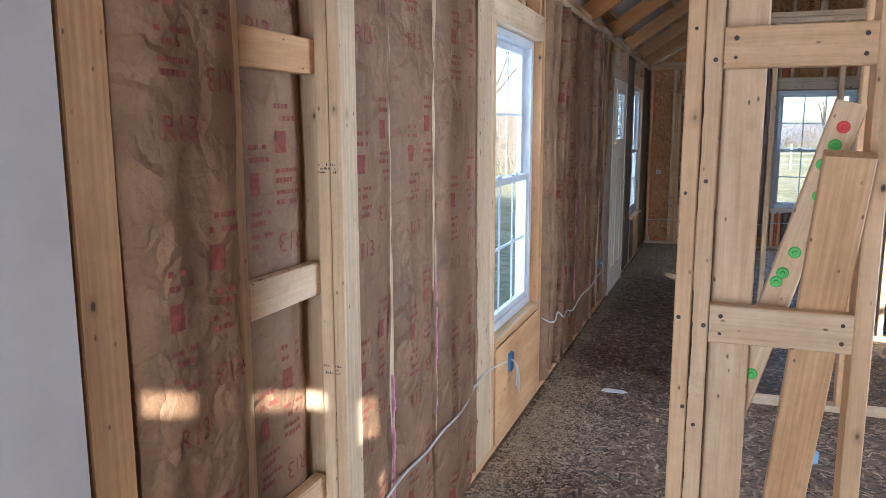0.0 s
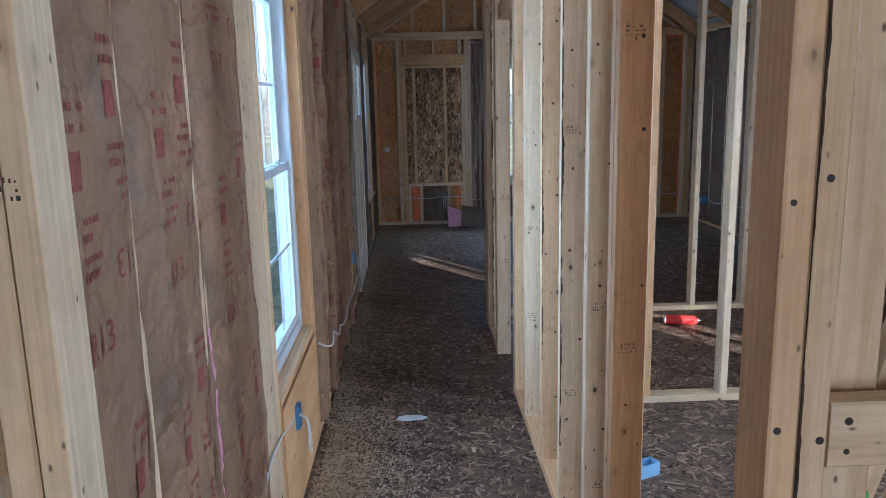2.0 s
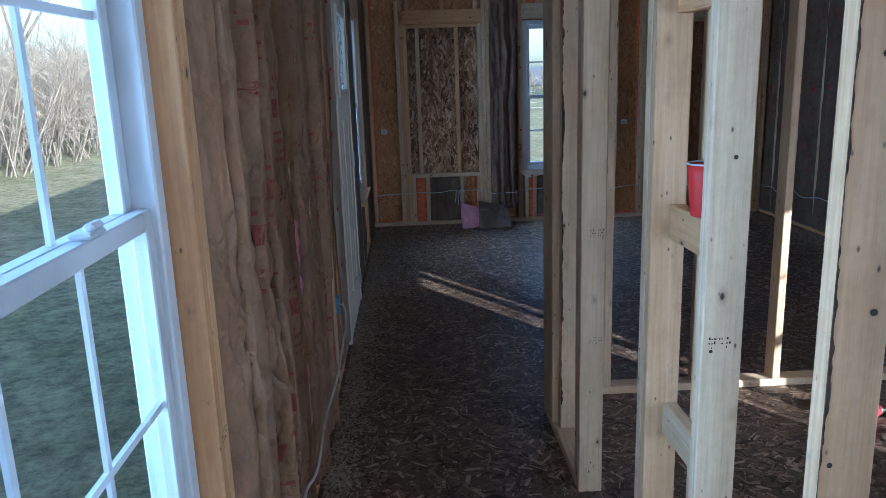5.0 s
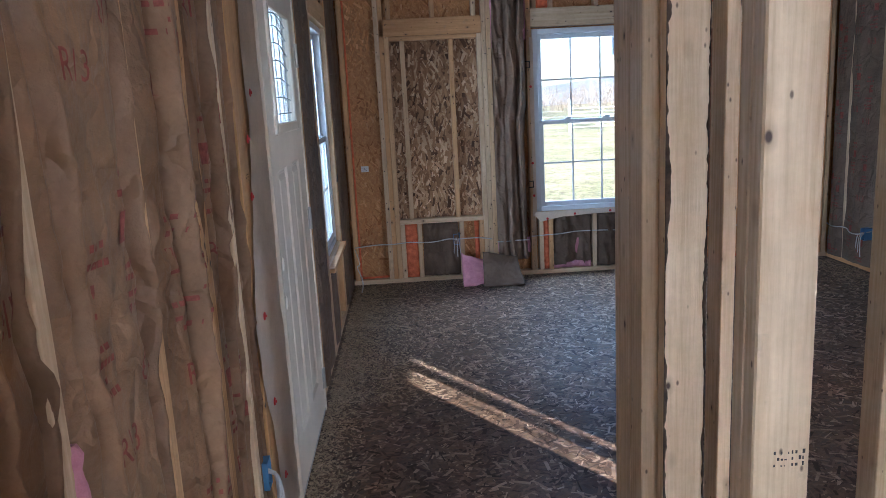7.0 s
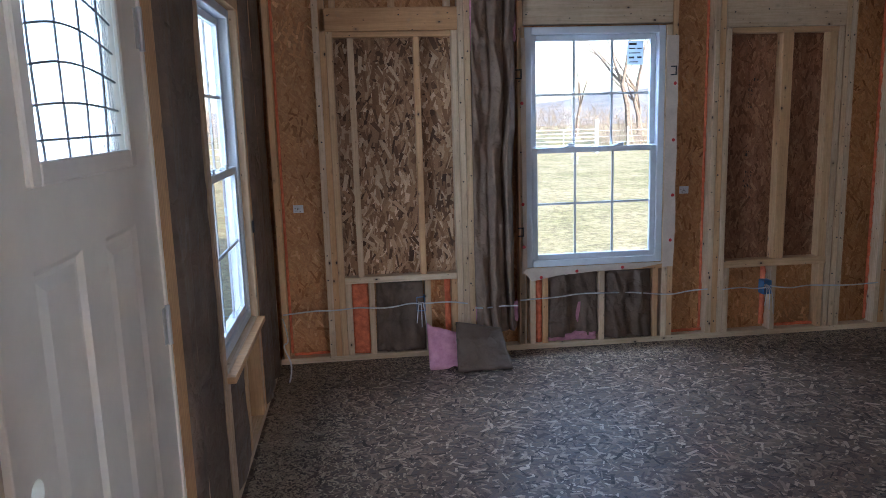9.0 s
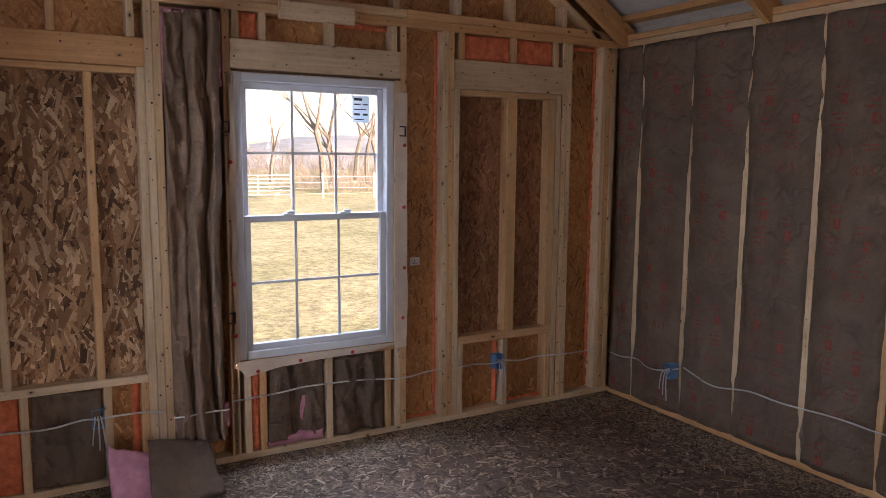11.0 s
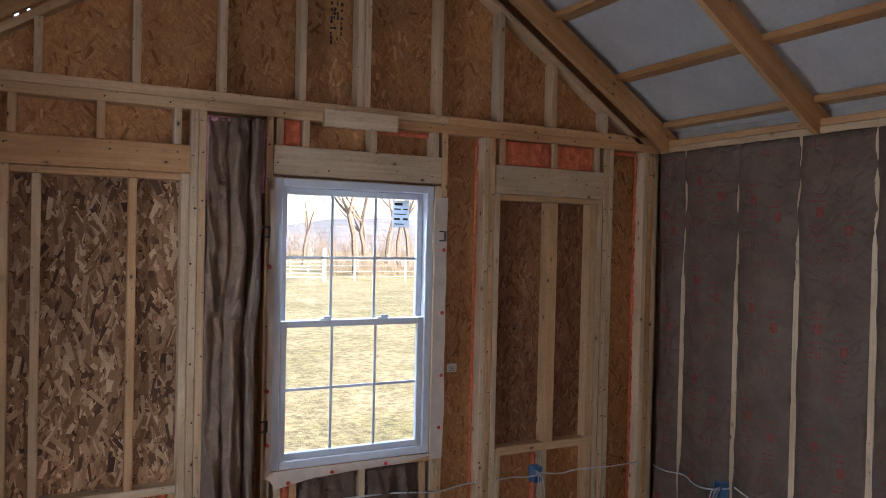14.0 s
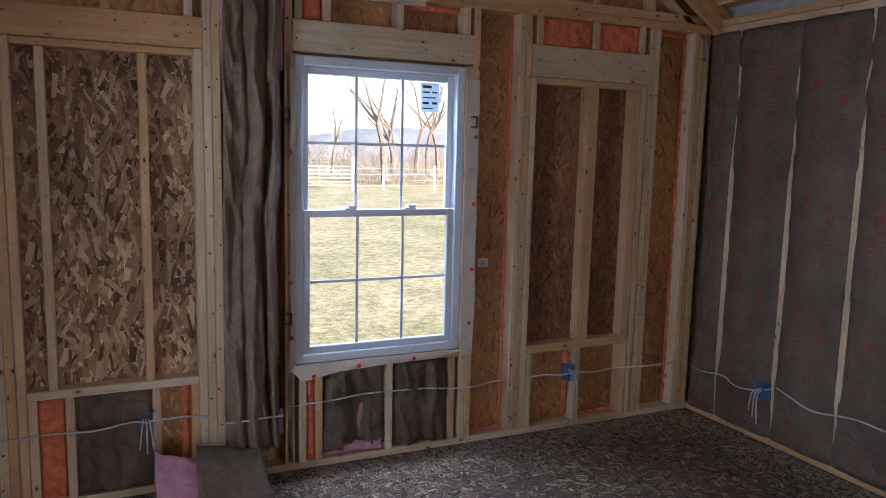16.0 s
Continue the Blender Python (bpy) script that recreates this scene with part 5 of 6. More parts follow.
can.rotation_euler = (0, 0, radians(-12))

# small blue block on the floor, and a scrap of paper
bb = thing("outlet_box", "loose pale blue outlet box lying on the subfloor", "outlet box", (0.44, 3.84, 0.0))
bm = bmesh.new()
for q in ((-0.05, 0.05, -0.03, -0.027, 0, 0.06), (-0.05, 0.05, 0.027, 0.03, 0, 0.06), (-0.05, -0.047, -0.027, 0.027, 0, 0.06), (0.047, 0.05, -0.027, 0.027, 0, 0.06), (-0.047, 0.047, -0.027, 0.027, 0, 0.004)):
    add_box(bm, *q)
part("box", bm, PUTTY, bb)
part("nail_bracket", add_box(bmesh.new(), -0.02, 0.02, 0.0305, 0.037, 0.0, 0.05, 0.002), PUTTY, bb)
bb.rotation_euler = (0, 0, radians(25))
bm = bmesh.new()
outline = ((-0.075, -0.02), (-0.03, -0.035), (0.06, -0.03), (0.085, -0.005), (0.05, 0.025), (-0.02, 0.03), (-0.06, 0.022))
lo = [bm.verts.new((x, y, 0.002 + 0.006 * abs(noise.noise((x * 20, y * 20, 0))))) for x, y in outline]
hi = [bm.verts.new(v.co + Vector((0, 0, 0.003))) for v in lo]
bm.faces.new(lo[::-1])
bm.faces.new(hi)
for i in range(len(lo)):
    j = (i + 1) % len(lo)
    bm.faces.new((lo[i], lo[j], hi[j], hi[i]))
scrap = part("paper_scrap", bm, PAPER)
scrap.location = (-0.575, 4.52, 0.0)
tagged(scrap, "torn white scrap of plastic sheet on the subfloor", "paper scrap")

# ---- window trimmings: wrap flaps, cap nails and the label sticker ----
bm = bmesh.new()
pts = [(0.575, 0.535), (0.63, 0.47), (0.80, 0.50), (1.05, 0.515), (1.35, 0.52), (1.52, 0.545), (1.52, 0.556), (0.60, 0.556)]
lo = [bm.verts.new((x, FY - 0.006, z)) for x, z in pts]
hi = [bm.verts.new((x, FY - 0.010 - 0.012 * (0.556 - z) / 0.09, z)) for x, z in pts]
bm.faces.new(lo)
bm.faces.new(hi[::-1])
for i in range(len(pts)):
    j = (i + 1) % len(pts)
    bm.faces.new((lo[i], lo[j], hi[j], hi[i]))
bmesh.ops.recalc_face_normals(bm, faces=bm.faces)
part("wrap_flap", bm, WRAP, wall_far, "white house wrap flap")
for x0, x1, sd in ((1.522, 1.60, 1.0), (0.572, 0.602, 2.0)):
    bm = bmesh.new()
    rows = []
    for j in range(31):
        z = 0.52 + 1.50 * j / 30
        e = 0.012 * noise.noise((z * 3, sd, 0))
        rows.append([bm.verts.new((x, FY - 0.004 - 0.004 * abs(noise.noise((z * 4, x * 9, sd))), z)) for x in (x0 - (e if sd > 1.5 else 0), (x0 + x1) / 2, x1 + (e if sd < 1.5 else 0))])
    for r0, r1 in zip(rows, rows[1:]):
        for p, q, r, t in zip(r0, r0[1:], r1[1:], r1):
            bm.faces.new((p, q, r, t))
    part("wrap_flap", bm, WRAP, wall_far, "white house wrap flap", True)
for x, z in ((1.578, 1.72), (1.575, 1.36), (1.578, 1.0), (1.57, 0.70), (0.575, 0.98), (0.58, 0.70), (0.69, 0.495), (0.93, 0.525), (1.24, 0.535), (0.575, 1.62)):
    cap_nail(wall_far, (x, FY - 0.014 if z > 0.55 else FY - 0.026, z), (0, -1, 0), RED, 0.011)
sticker = thing("window_sticker", "pale rating sticker with dark print stuck on a window pane", "sticker", (1.335, FY + 0.058, 1.92))
STICKER = plain_material("sticker_paper", (0.70, 0.76, 0.84), 0.6)
STICKER.node_tree.nodes["Principled BSDF"].inputs["Transmission Weight"].default_value = 0.6
part("sheet", add_box(bmesh.new(), -0.052, 0.052, -0.0012, 0.0, -0.075, 0.075), STICKER, sticker)
bm = bmesh.new()
for k, (w, h) in enumerate(((0.05, 0.014), (0.04, 0.008), (0.075, 0.006), (0.035, 0.012), (0.06, 0.006))):
    z = 0.055 - k * 0.028
    add_box(bm, -0.042, -0.042 + w, -0.0022, -0.0014, z - h / 2, z + h / 2)
    if k in (1, 3):
        add_box(bm, 0.012, 0.042, -0.0022, -0.0014, z - h / 2, z + h / 2)
part("print", bm, INK, sticker)

# black sash latches and flap clips beside the windows
for x, z in ((0.555, 1.80), (0.56, 0.80), (1.565, 1.80)):
    bm = bmesh.new()
    for q in ((-0.02, 0.02, -0.006, 0, 0.022, 0.030), (-0.02, 0.02, -0.006, 0, -0.030, -0.022), (0.012, 0.020, -0.006, 0, -0.022, 0.022)):
        add_box(bm, *q, 0.001)
    o = part("clip", bm, BLACK, wall_far, "black plastic clip")
    o.location = (x, FY - 0.012, z)
bm = bmesh.new()
for q in ((0, 0.006, -0.02, 0.02, 0.022, 0.030), (0, 0.006, -0.02, 0.02, -0.030, -0.022), (0, 0.006, 0.012, 0.020, -0.022, 0.022), (0, 0.006, -0.020, -0.012, -0.022, 0.022)):
    add_box(bm, *q, 0.001)
o = part("clip", bm, BLACK, wall_left, "black plastic clip")
o.location = (LX + 0.003, 9.975, 1.03)
o = part("shim_sill", add_box(bmesh.new(), LX - 0.034, LX + 0.035, W2[0] - 0.02, W2[1] + 0.01, W2[2] - 0.030, W2[2] - 0.002, 0.003), PINE, wall_left)


# ---- bark left on the edges of some studs ----
WANE = plain_material("bark_wane", (0.085, 0.05, 0.03), 0.95, 0.0, 0.5, 40.0)


def wane(root, x, y, wide, lo, hi, seed, side=1):
    """A ragged strip of bark down one edge of a stud's near face."""
    n = int((hi - lo) / 0.008)
    verts, faces = [], []
    for i in range(n + 1):
        z = lo + (hi - lo) * i / n
        w = wide * max(0.0, 0.30 + 0.75 * noise.noise((z * 4.0, seed, 0)) + 0.45 * noise.noise((z * 19.0, seed, 1)) + 0.3 * noise.noise((z * 60.0, seed, 2)))
        d = 0.0012 + 0.0025 * abs(noise.noise((z * 40.0, seed, 3)))
        verts += [(x, y + 0.002, z), (x, y - d, z), (x + side * w * 0.7, y - d * 0.8, z), (x + side * w, y - 0.0003, z)]
    for i in range(n):
        k = 4 * i
        faces += [(k + a, k + a + 1, k + a + 5, k + a + 4) for a in range(3)]
    me = bpy.data.meshes.new("bark")
    me.from_pydata(verts, [], faces)
    me.materials.append(WANE)
    o = new("bark", me)
    o.parent = root
    o["label"] = "dark bark left on the edge"


wane(part_hall, 0.007, 5.925, 0.015, 0.15, 2.3, 4)
wane(part_hall, 0.094, 5.925, 0.010, 0.4, 2.2, 5, -1)
wane(part_hall, 0.001, 3.535, 0.012, 0.3, 2.3, 6)
wane(near, -0.062, NY0, 0.006, 0.1, 1.9, 7)
wane(part_hall, 0.002, 3.94, 0.010, 0.5, 2.3, 8)


# ---- grade stamps on the lumber ----
def stamp(place, seed, wide=0.05):
    bm = bmesh.new()
    rnd = random.Random(seed)
    for r in range(3):
        for c in range(9):
            if rnd.random() < 0.35:
                continue
            a, b = wide * c / 9, wide * (c + 0.3 + 0.5 * rnd.random()) / 9
            z0, z1 = r * 0.010, r * 0.010 + 0.002 + 0.005 * rnd.random()
            bm.faces.new([bm.verts.new(place(u, z)) for u, z in ((a, z0), (b, z0), (b, z1), (a, z1))])
    return bm


def stamp_near(root, x, y, z, seed):
    part("grade_stamp", stamp(lambda u, v: (x + u, y - 0.0006, z + v), seed), INK, root, "black ink grade stamp")


for k, (y, z) in enumerate(((2.807, 0.92), (3.12, 0.95), (3.12, 0.35), (3.535, 1.48), (3.94, 0.62), (4.41, 0.98), (4.41, 0.55), (5.47, 1.0), (5.47, 0.6), (3.535, 0.5), (2.807, 1.75), (3.12, 1.9))):
    stamp_near(part_hall, 0.015, y, z, 40 + k)
for k, (y, z) in enumerate(((3.30, 0.93), (4.345, 0.85), (0.965, 1.44), (6.86, 1.34), (6.86, 1.9))):
    part("grade_stamp", stamp(lambda u, v: (LX + (0.0008 if y < 6 else 0.0028), y + u * 0.9, z + v), 60 + k), INK, wall_left, "black ink grade stamp")
for k, z in enumerate((0.95, 1.5)):
    part("grade_stamp", stamp(lambda u, v: (LX + 0.0005 + u * 1.1 + 0.005, NY0 - 0.0006, z + v), 80 + k), INK, near, "black ink grade stamp")
# mill print on the gable board and the rough panel
for cx, lo, hi, yy, seed in ((0.935, 2.83, 3.58, FY + D - 0.0026, 5), (-0.40, 0.75, 1.95, FY + D - 0.015, 6), (2.13, 0.95, 1.3, FY + D - 0.015, 7), (2.15, 1.55, 1.75, FY + D - 0.015, 8)):
    bm = bmesh.new()
    rnd = random.Random(seed)
    z = lo
    while z < hi:
        for c in (0.0, 0.018, 0.036, 0.058):
            if rnd.random() < (0.85 if c < 0.03 else 0.5):
                h, w = 0.010 + 0.012 * rnd.random(), 0.007 + 0.009 * rnd.random()
                bm.faces.new([bm.verts.new((cx - 0.03 + c + p * w, yy, z + q * h)) for p, q in ((0, 0), (1, 0), (1, 1), (0, 1))])
        z += 0.022 + 0.012 * rnd.random()
    part("mill_print", bm, INK, wall_far, "black printed mill marks")
for x, z in ((-0.86, 1.0), (1.70, 1.02)):
    bm = bmesh.new()
    add_box(bm, x - 0.032, x + 0.032, FY + D - 0.002, FY + D - 0.0005, z - 0.025, z + 0.025)
    lab = part("board_label", bm, PAPER, wall_far, "small white printed label")
    part("print", stamp(lambda u, v: (x - 0.026 + u * 0.85, FY + D - 0.0030, z - 0.017 + v), 90), INK, lab)

# ---- outside: fence, gate, bare trees, thicket ----
BARK = plain_material("bark", (0.20, 0.155, 0.12), 0.9, 0.0, 0.4, 12.0)
TWIG = plain_material("twigs", (0.40, 0.32, 0.24), 0.9, 0.0, 0.3, 3.0)
GALV = plain_material("galvanised_pipe", (0.62, 0.62, 0.60), 0.5, 0.3)
FIELD_Z = GROUND


def limb(verts, faces, p, q, r0, r1, n=5):
    d = (q - p).normalized()
    a = d.orthogonal().normalized()
    b = d.cross(a)
    k = len(verts)
    for c, r in ((p, r0), (q, r1)):
        for i in range(n):
            t = 2 * math.pi * i / n
            verts.append(tuple(c + a * (r * math.cos(t)) + b * (r * math.sin(t))))
    for i in range(n):
        j = (i + 1) % n
        faces.append((k + i, k + j, k + n + j, k + n + i))


def tree(seed, height, spread=0.55, depth=5):
    """A bare tree: a bent trunk that forks into ever thinner limbs and twigs."""
    rnd = random.Random(seed)
    parts = {"trunk": ([], []), "crown": ([], [])}

    def grow(p, d, length, r, level):
        where = parts["trunk" if level < 2 else "crown"]
        steps = 3 if level < 2 else 2
        for k in range(steps):
            d = (d + Vector((rnd.uniform(-1, 1), rnd.uniform(-1, 1), rnd.uniform(-0.3, 0.6))) * 0.16).normalized()
            q = p + d * (length / steps)
            limb(*where, p, q, r, r * 0.84, 6 if level < 2 else 3)
            r *= 0.84
            p = q
            if level >= 1 and level < depth and rnd.random() < 0.6:
                grow(p, (d + Vector((rnd.uniform(-1, 1), rnd.uniform(-1, 1), rnd.uniform(-0.1, 0.7))) * spread * 1.4).normalized(), length * 0.55, r * 0.5, level + 2)
        if level < depth:
            for _ in range(3 if level < 3 else 2):
                grow(p, (d + Vector((rnd.uniform(-1, 1), rnd.uniform(-1, 1), rnd.uniform(-0.25, 0.6))) * spread * 1.5).normalized(), length * rnd.uniform(0.6, 0.82), r * 0.68, level + 1)

    grow(Vector((0, 0, -0.1)), Vector((0, 0, 1)), height * 0.30, height * 0.018, 0)
    return parts


def plant_tree(x, y, height, seed, label, spread=0.55, depth=5):
    root = thing("tree", label, "tree", (x, y, FIELD_Z), "bare trees")
    for nm, (vs, fs) in tree(seed, height, spread, depth).items():
        me = bpy.data.meshes.new(nm)
        me.from_pydata(vs, [], fs)
        me.materials.append(BARK if nm == "trunk" else TWIG)
        o = new(nm, me)
        o.parent = root
    return root


bare = "leafless winter tree with forked grey-brown limbs"
first = plant_tree(15.8, 50.0, 13.0, 3, bare)
plant_tree(20.5, 54.0, 11.0, 8, bare)
plant_tree(7.0, 62.0, 8.0, 12, bare)
for k, (x, y, s) in enumerate(((17.4, 52.5, 0.8), (19.0, 57, 1.0), (14.2, 56, 0.7), (22, 60, 1.0), (25, 58, 0.9), (23, 58, 0.9), (27, 50, 1.1), (-12, 62, 0.8), (-13, 41, 0.9), (-15, 32, 0.8), (-13, 25, 0.85), (-17, 19, 0.8), (-21, 8, 0.9), (-26, 2, 0.8))):
    o = copy_thing(first, Matrix.Translation((x, y, FIELD_Z)) @ Matrix.Rotation(k * 1.3, 4, "Z"))
    o.scale = (s, s, s * (0.9 + 0.03 * k))


def thicket(name, x0, x1, y0, y1, count, hmax, seed, label):
    """A far belt of bare saplings and brush."""
    rnd = random.Random(seed)
    vs, fs = [], []
    for _ in range(count):
        p = Vector((rnd.uniform(x0, x1), rnd.uniform(y0, y1), FIELD_Z - 0.05))
        h = hmax * rnd.uniform(0.3, 1.0)
        d = Vector((rnd.uniform(-0.45, 0.45), rnd.uniform(-0.45, 0.45), 1)).normalized()
        q = p + d * h * 0.6
        limb(vs, fs, p, q, 0.010 * h / 3 + 0.006, 0.008, 3)
        for _ in range(9):
            a = p + (q - p) * rnd.uniform(0.3, 1.0)
            e = a + Vector((rnd.uniform(-1, 1), rnd.uniform(-1, 1), rnd.uniform(0.2, 1.2))).normalized() * h * rnd.uniform(0.15, 0.4)
            limb(vs, fs, a, e, 0.012, 0.004, 3)
    me = bpy.data.meshes.new(name)
    me.from_pydata(vs, [], fs)
    me.materials.append(TWIG)
    return tagged(new(name, me), label, "thicket", kind="stuff")


thicket("thicket", -24, -10.5, 12, 60, 2800, 7.0, 1, "belt of bare brown saplings and brush beyond the lawn")
thicket("thicket", -30, 45, 66, 80, 1300, 5.0, 2, "far belt of bare brown brush")
thicket("thicket", 13.5, 24, 47, 53, 260, 2.4, 3, "low bare brush under a tree")
# far wooded rise, the haze of distance put into its pale grey
bm = bmesh.new()
rows = []
for j in range(6):
    rows.append([bm.verts.new((x, 95 + j * 14 + 6 * noise.noise((x * 0.02, 0, 0)), GROUND + 0.5 + (0, 1.2, 2.3, 3.0, 3.2, 2.0)[j] * (0.9 + 0.9 * ease(18, 48, x)) * (0.9 + 0.5 * noise.noise((x * 0.02, j * 0.3, 2))) + (0.6 * noise.noise((x * 0.35, j, 5)) if j else 0))) for x in range(-140, 181, 4)])
for r0, r1 in zip(rows, rows[1:]):
    for p, q, r, t in zip(r0, r0[1:], r1[1:], r1):
        bm.faces.new((p, q, r, t))
hill = part("backdrop", bm, cloth_material("hazed_woods", (0.30, 0.29, 0.285), (0.20, 0.195, 0.19), 0.4, 0.95, 0.3))
tagged(hill, "low wooded rise in the distance", "hill", kind="structure")

gate = thing("pipe_gate", "grey pipe field gate between white posts", "gate", (8.5, 45.0, FIELD_Z))
for x in (0.0, 3.6):
    lumber("post", x - 0.08, x + 0.08, -0.08, 0.08, -0.2, 1.75, gate, PAPER)
for k in range(6):
    z = 0.25 + 0.20 * k
    tube("rail", [(0.1, 0, z), (1.8, 0, z), (3.5, 0, z)], 0.022, GALV, gate)
for x in (0.1, 1.8, 3.5):
    tube("upright", [(x, 0, 0.25), (x, 0, 0.75), (x, 0, 1.25)], 0.022, GALV, gate)
fence = thing("wire_fence", "wire field fence on thin posts", "fence", (3.4, 45.0, FIELD_Z))
for x in [-30 + 3.0 * k for k in range(11)] + [10.4 + 3.0 * k for k in range(10)]:
    lumber("post", x - 0.04, x + 0.04, -0.04, 0.04, -0.2, 1.35, fence, GALV)
for z in (0.25, 0.55, 0.85, 1.15):
    tube("wire", [(-30, 0, z), (-12, 0, z), (4.8, 0, z)], 0.008, GALV, fence)
    tube("wire", [(8.8, 0, z), (20, 0, z), (40, 0, z)], 0.008, GALV, fence)

# ---- floor sheets and litter ----
def sheet_mesh(w, h):
    bm = bmesh.new()
    add_box(bm, 0, w, 0, h, -0.020, 0.0, 0.0015)
    return mesh_of("floor_sheet", bm, OSB_FLOOR)


y = BY - 0.1
cache = {}
while y < FY + 0.1:
    h = min(2.44, FY + 0.1 - y)
    cuts = [LX - 0.1, 0.115, 1.335, 2.555, RX + 0.1]
    for a, b in zip(cuts, cuts[1:]):
        key = (round(b - a, 3), round(h, 3))
        if key not in cache:
            cache[key] = sheet_mesh(b - a - 0.003, h - 0.003)
        o = new("floor_sheet", cache[key])
        o.location = (a, y, 0)
        o.parent = floor
    y += h


def strands(root, mat, count, place, u_range, v_range, seed, lean, keep, label, size=(0.018, 0.075)):
    """Flat wood strands bedded in a board, each a thin piece at its own angle."""
    rnd = random.Random(seed)
    vs, fs = [], []
    while len(fs) < count:
        u, v = rnd.uniform(*u_range), rnd.uniform(*v_range)
        if not keep(u, v):
            count -= 1
            continue
        L, W = rnd.uniform(*size) * 0.5, rnd.uniform(0.006, 0.024) * 0.5 * size[1] / 0.085
        a = rnd.gauss(0, lean)
        c, s, w = math.cos(a), math.sin(a), rnd.uniform(0.0003, 0.0014)
        k = len(vs)
        for p, q in ((-L, -W * rnd.uniform(0.3, 1)), (L, -W * rnd.uniform(0.3, 1)), (L * rnd.uniform(0.8, 1), W), (-L * rnd.uniform(0.8, 1), W * rnd.uniform(0.5, 1))):
            vs.append(place(u + p * s + q * c, v + p * c - q * s, w))
        fs.append((k, k + 1, k + 2, k + 3))
    me = bpy.data.meshes.new("strands")
    me.from_pydata(vs, [], fs)
    me.materials.append(mat)
    o = new("strands", me)
    o.parent = root
    return tagged(o, label, kind="stuff")


def on_floor(u, v, w):
    return (u, v, w)


def on_board(u, v, w):
    return (u, FY + D - 0.0005 - w, v)


def on_panel(u, v, w):
    return (u, FY + D - 0.0145 - w, v)


strands(floor, FLAKE_FLOOR, 70000, on_floor, (LX, RX), (1.2, FY), 1, 1.6, lambda u, v: True, "wood strands in the floor board", (0.02, 0.085))
strands(wall_far, FLAKE_WALL, 12000, on_board, (LX, RX), (0.04, 3.85), 2, 0.6, lambda u, v: v < roof_z(u) - 0.2 and not (WE[0] - 0.02 < u < WE[1] + 0.02 and WE[2] - 0.02 < v < WE[3] + 0.02), "wood strands in the wall board", (0.02, 0.09))
strands(wall_far, FLAKE_ROUGH, 3200, on_panel, (-0.57, 0.12), (0.57, 2.03), 3, 0.45, lambda u, v: True, "rough wood strands in the panel", (0.025, 0.13))
strands(wall_far, FLAKE_DARK, 2600, on_panel, (1.975, 2.675), (0.55, 2.01), 4, 0.45, lambda u, v: True, "dark wood strands in the panel", (0.02, 0.09))


def litter(name, spots, seed, mat, label, size=(0.003, 0.009)):
    """Shavings and sawdust: small curled chips lying on the floor."""
    rnd = random.Random(seed)
    vs, fs = [], []
    for x, y in spots:
        L, W = rnd.uniform(*size), rnd.uniform(0.0015, 0.0035)
        a, z = rnd.uniform(0, 6.283), rnd.uniform(0.0008, 0.004)
        c, s = math.cos(a), math.sin(a)
        k = len(vs)
        for u, v, w in ((-L, -W, 0.0), (L, -W, rnd.uniform(0, 0.004)), (L, W, rnd.uniform(0, 0.004)), (-L, W, 0.0)):
            vs.append((x + u * c - v * s, y + u * s + v * c, z + w))
        fs.append((k, k + 1, k + 2, k + 3))
    me = bpy.data.meshes.new(name)
    me.from_pydata(vs, [], fs)
    me.materials.append(mat)
    return tagged(new(name, me), label, "sawdust", kind="stuff")


rnd = random.Random(77)
spots = []
for _ in range(13000):
    y = rnd.uniform(1.9, 10.7)
    k = 1.0 if 3.0 < y < 4.7 or 8.6 < y else 0.6
    spots.append((LX + 0.02 + abs(rnd.gauss(0, 0.13)) * k, y))
for _ in range(6000):
    spots.append((LX + 0.05 + abs(rnd.gauss(0, 0.22)), rnd.gauss(3.9, 0.5)))
for _ in range(7000):
    spots.append((rnd.uniform(LX, RX - 0.1), FY - 0.01 - abs(rnd.gauss(0, 0.16))))
for _ in range(4000):
    spots.append((RX - 0.03 - abs(rnd.gauss(0, 0.16)), rnd.uniform(8.5, 10.7)))
for _ in range(7000):
    spots.append((LX + 0.03 + abs(rnd.gauss(0, 0.26)), rnd.uniform(8.2, 10.7)))
for _ in range(2500):
    spots.append((rnd.uniform(LX, RX), rnd.uniform(0, FY)))
litter("sawdust", [p for p in spots if LX < p[0] < RX - 0.01 and p[1] < FY], 5, SAWDUST, "pale sawdust and wood shavings strewn along the walls")
chips = []
for _ in range(700):
    chips.append((LX + 0.05 + abs(rnd.gauss(0, 0.5)), rnd.uniform(2.2, 10.6)))
for _ in range(500):
    chips.append((rnd.uniform(LX, RX - 0.1), FY - 0.03 - abs(rnd.gauss(0, 0.5))))
litter("wood_chips", [p for p in chips if LX < p[0] < RX - 0.02 and p[1] < FY], 8, SAWDUST, "loose pale wood chips scattered over the subfloor", (0.006, 0.016))


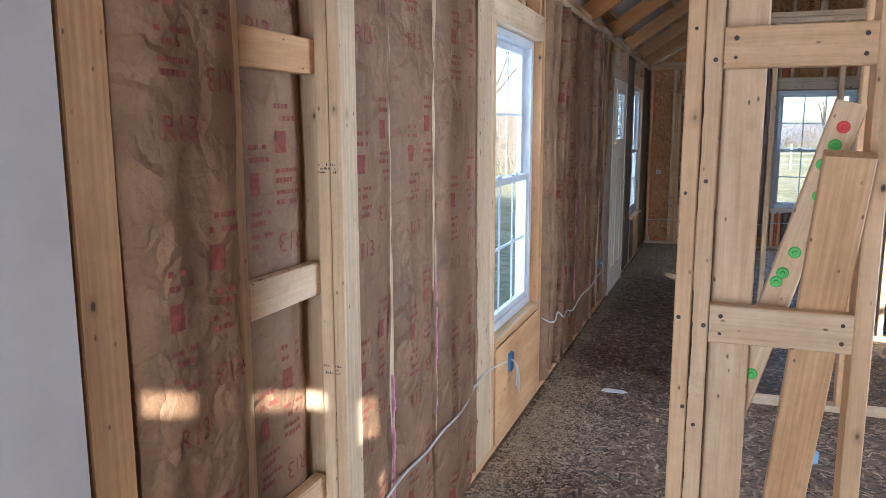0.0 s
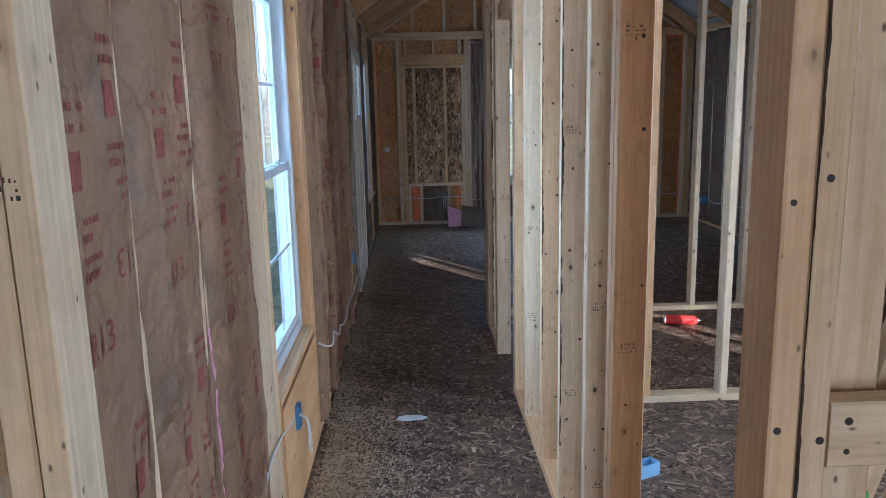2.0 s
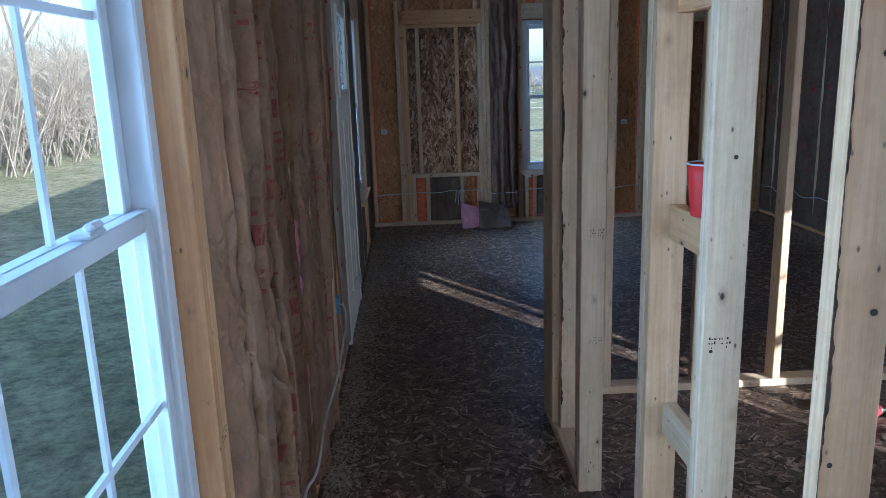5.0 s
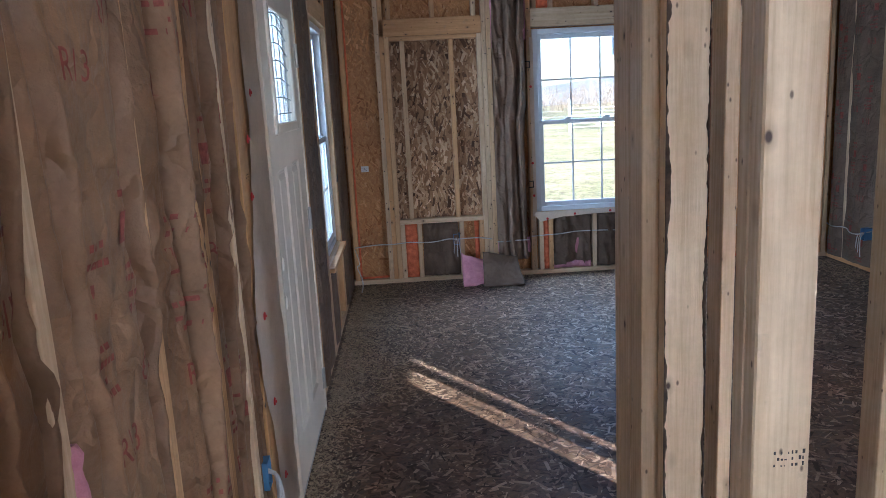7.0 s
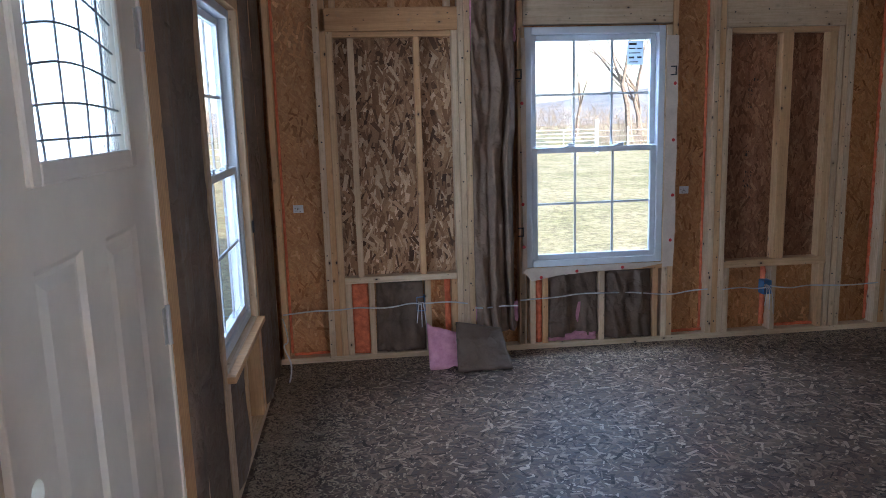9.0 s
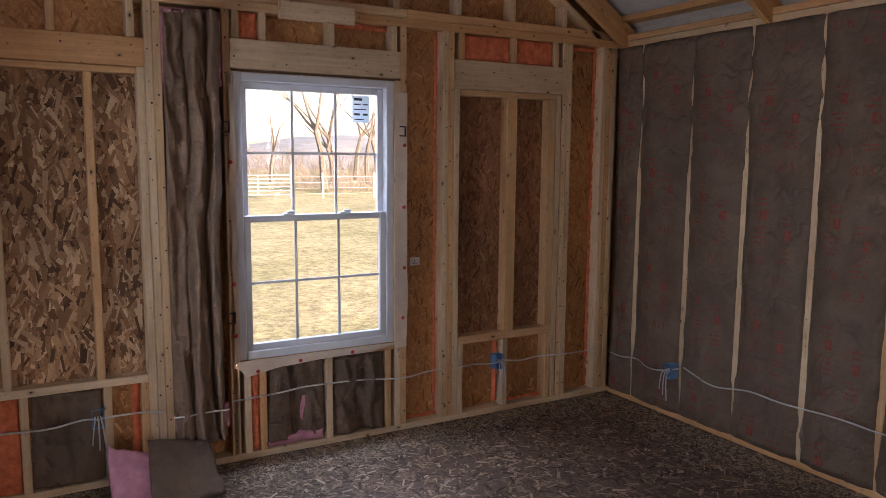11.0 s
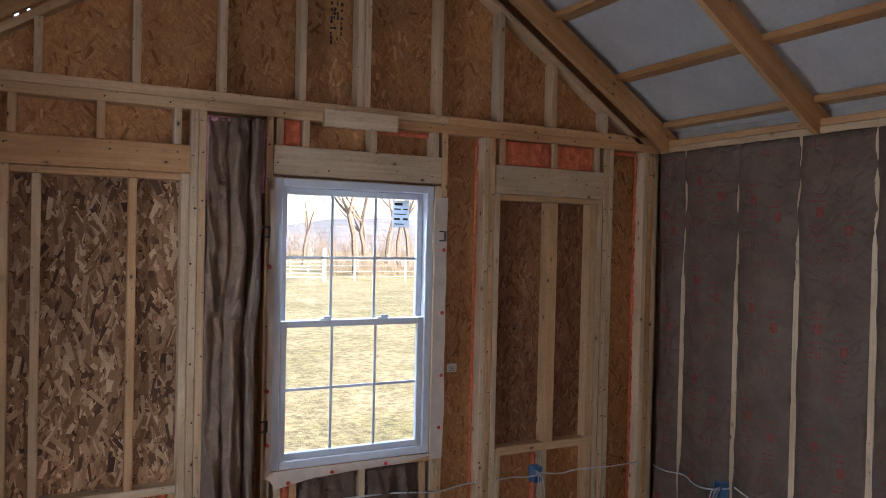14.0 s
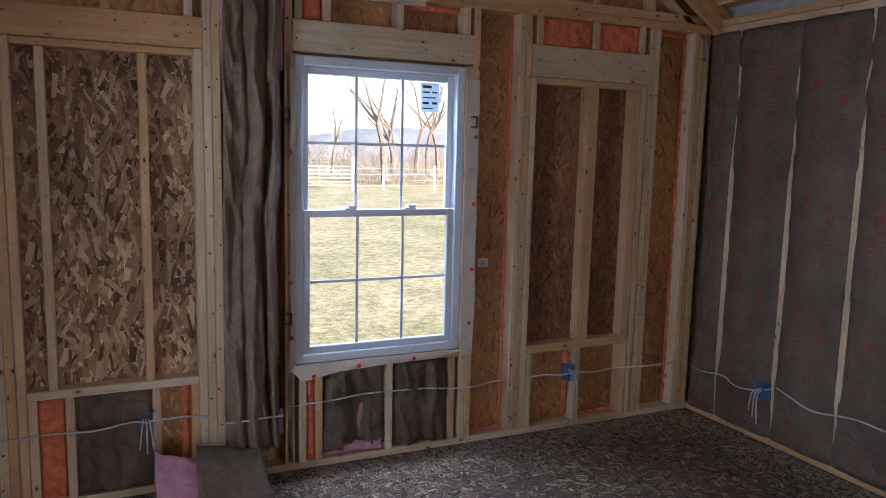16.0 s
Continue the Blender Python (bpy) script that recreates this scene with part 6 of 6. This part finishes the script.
# ---- nail heads in the framing ----
def nail_heads(root, spots, axis, seed):
    """Small dark nail heads, slightly proud of the lumber; axis is the way they face."""
    rnd = random.Random(seed)
    turn = Vector(axis).to_track_quat("Z", "Y").to_matrix()
    vs, fs = [], []
    for p in spots:
        r, k = rnd.uniform(0.0042, 0.0062), len(vs)
        for d, rr in ((-0.001, r), (0.0012, r * 0.9)):
            vs += [tuple(Vector(p) + turn @ Vector((rr * math.cos(a * 0.7854), rr * math.sin(a * 0.7854), d))) for a in range(8)]
        fs += [(k + a, k + (a + 1) % 8, k + 8 + (a + 1) % 8, k + 8 + a) for a in range(8)] + [tuple(range(k + 8, k + 16))]
    me = bpy.data.meshes.new("nail_heads")
    me.from_pydata(vs, [], fs)
    me.materials.append(NAIL)
    o = new("nail_heads", me)
    o.parent = root
    return tagged(o, "dark steel nail heads", kind="stuff")


NAIL = plain_material("nail_steel", (0.07, 0.06, 0.055), 0.5, 0.6)
rnd = random.Random(31)
spots = []
for x in (-0.686, 0.197, 0.236, 0.569, 1.579, 1.859, 1.899, 2.754, 2.794, 3.131):
    z = 0.12
    while z < 2.36:
        spots.append((x + rnd.uniform(-0.010, 0.010), FY, z))
        z += rnd.uniform(0.14, 0.32)
for x in (-0.6, -0.2, 0.1, 0.62, 0.9, 1.3, 1.5, 1.96, 2.2, 2.5, 2.7):
    spots += [(x + rnd.uniform(-0.02, 0.02), FY, 2.13 + rnd.uniform(0, 0.06)), (x + rnd.uniform(-0.02, 0.02), FY - 0.002, 2.415)]
nail_heads(wall_far, spots, (0, -1, 0), 1)
spots = []
for y in (2.807, 3.12, 3.535, 3.94, 4.41):
    z = 0.08
    while z < 2.36:
        spots.append((0.045 + rnd.uniform(-0.032, 0.032), y, z))
        z += rnd.uniform(0.22, 0.5)
nail_heads(part_hall, spots, (0, -1, 0), 2)
spots = []
for x in (-0.081, -0.043):
    z = 0.10
    while z < 2.36:
        spots.append((x + rnd.uniform(-0.010, 0.010), NY0, z))
        z += rnd.uniform(0.16, 0.36)
spots += [(x, NY0, z + dz) for z in (0.53, 1.138, 1.742) for x in (0.0, 0.245) for dz in (0.022, 0.062)]
nail_heads(near, spots, (0, -1, 0), 3)
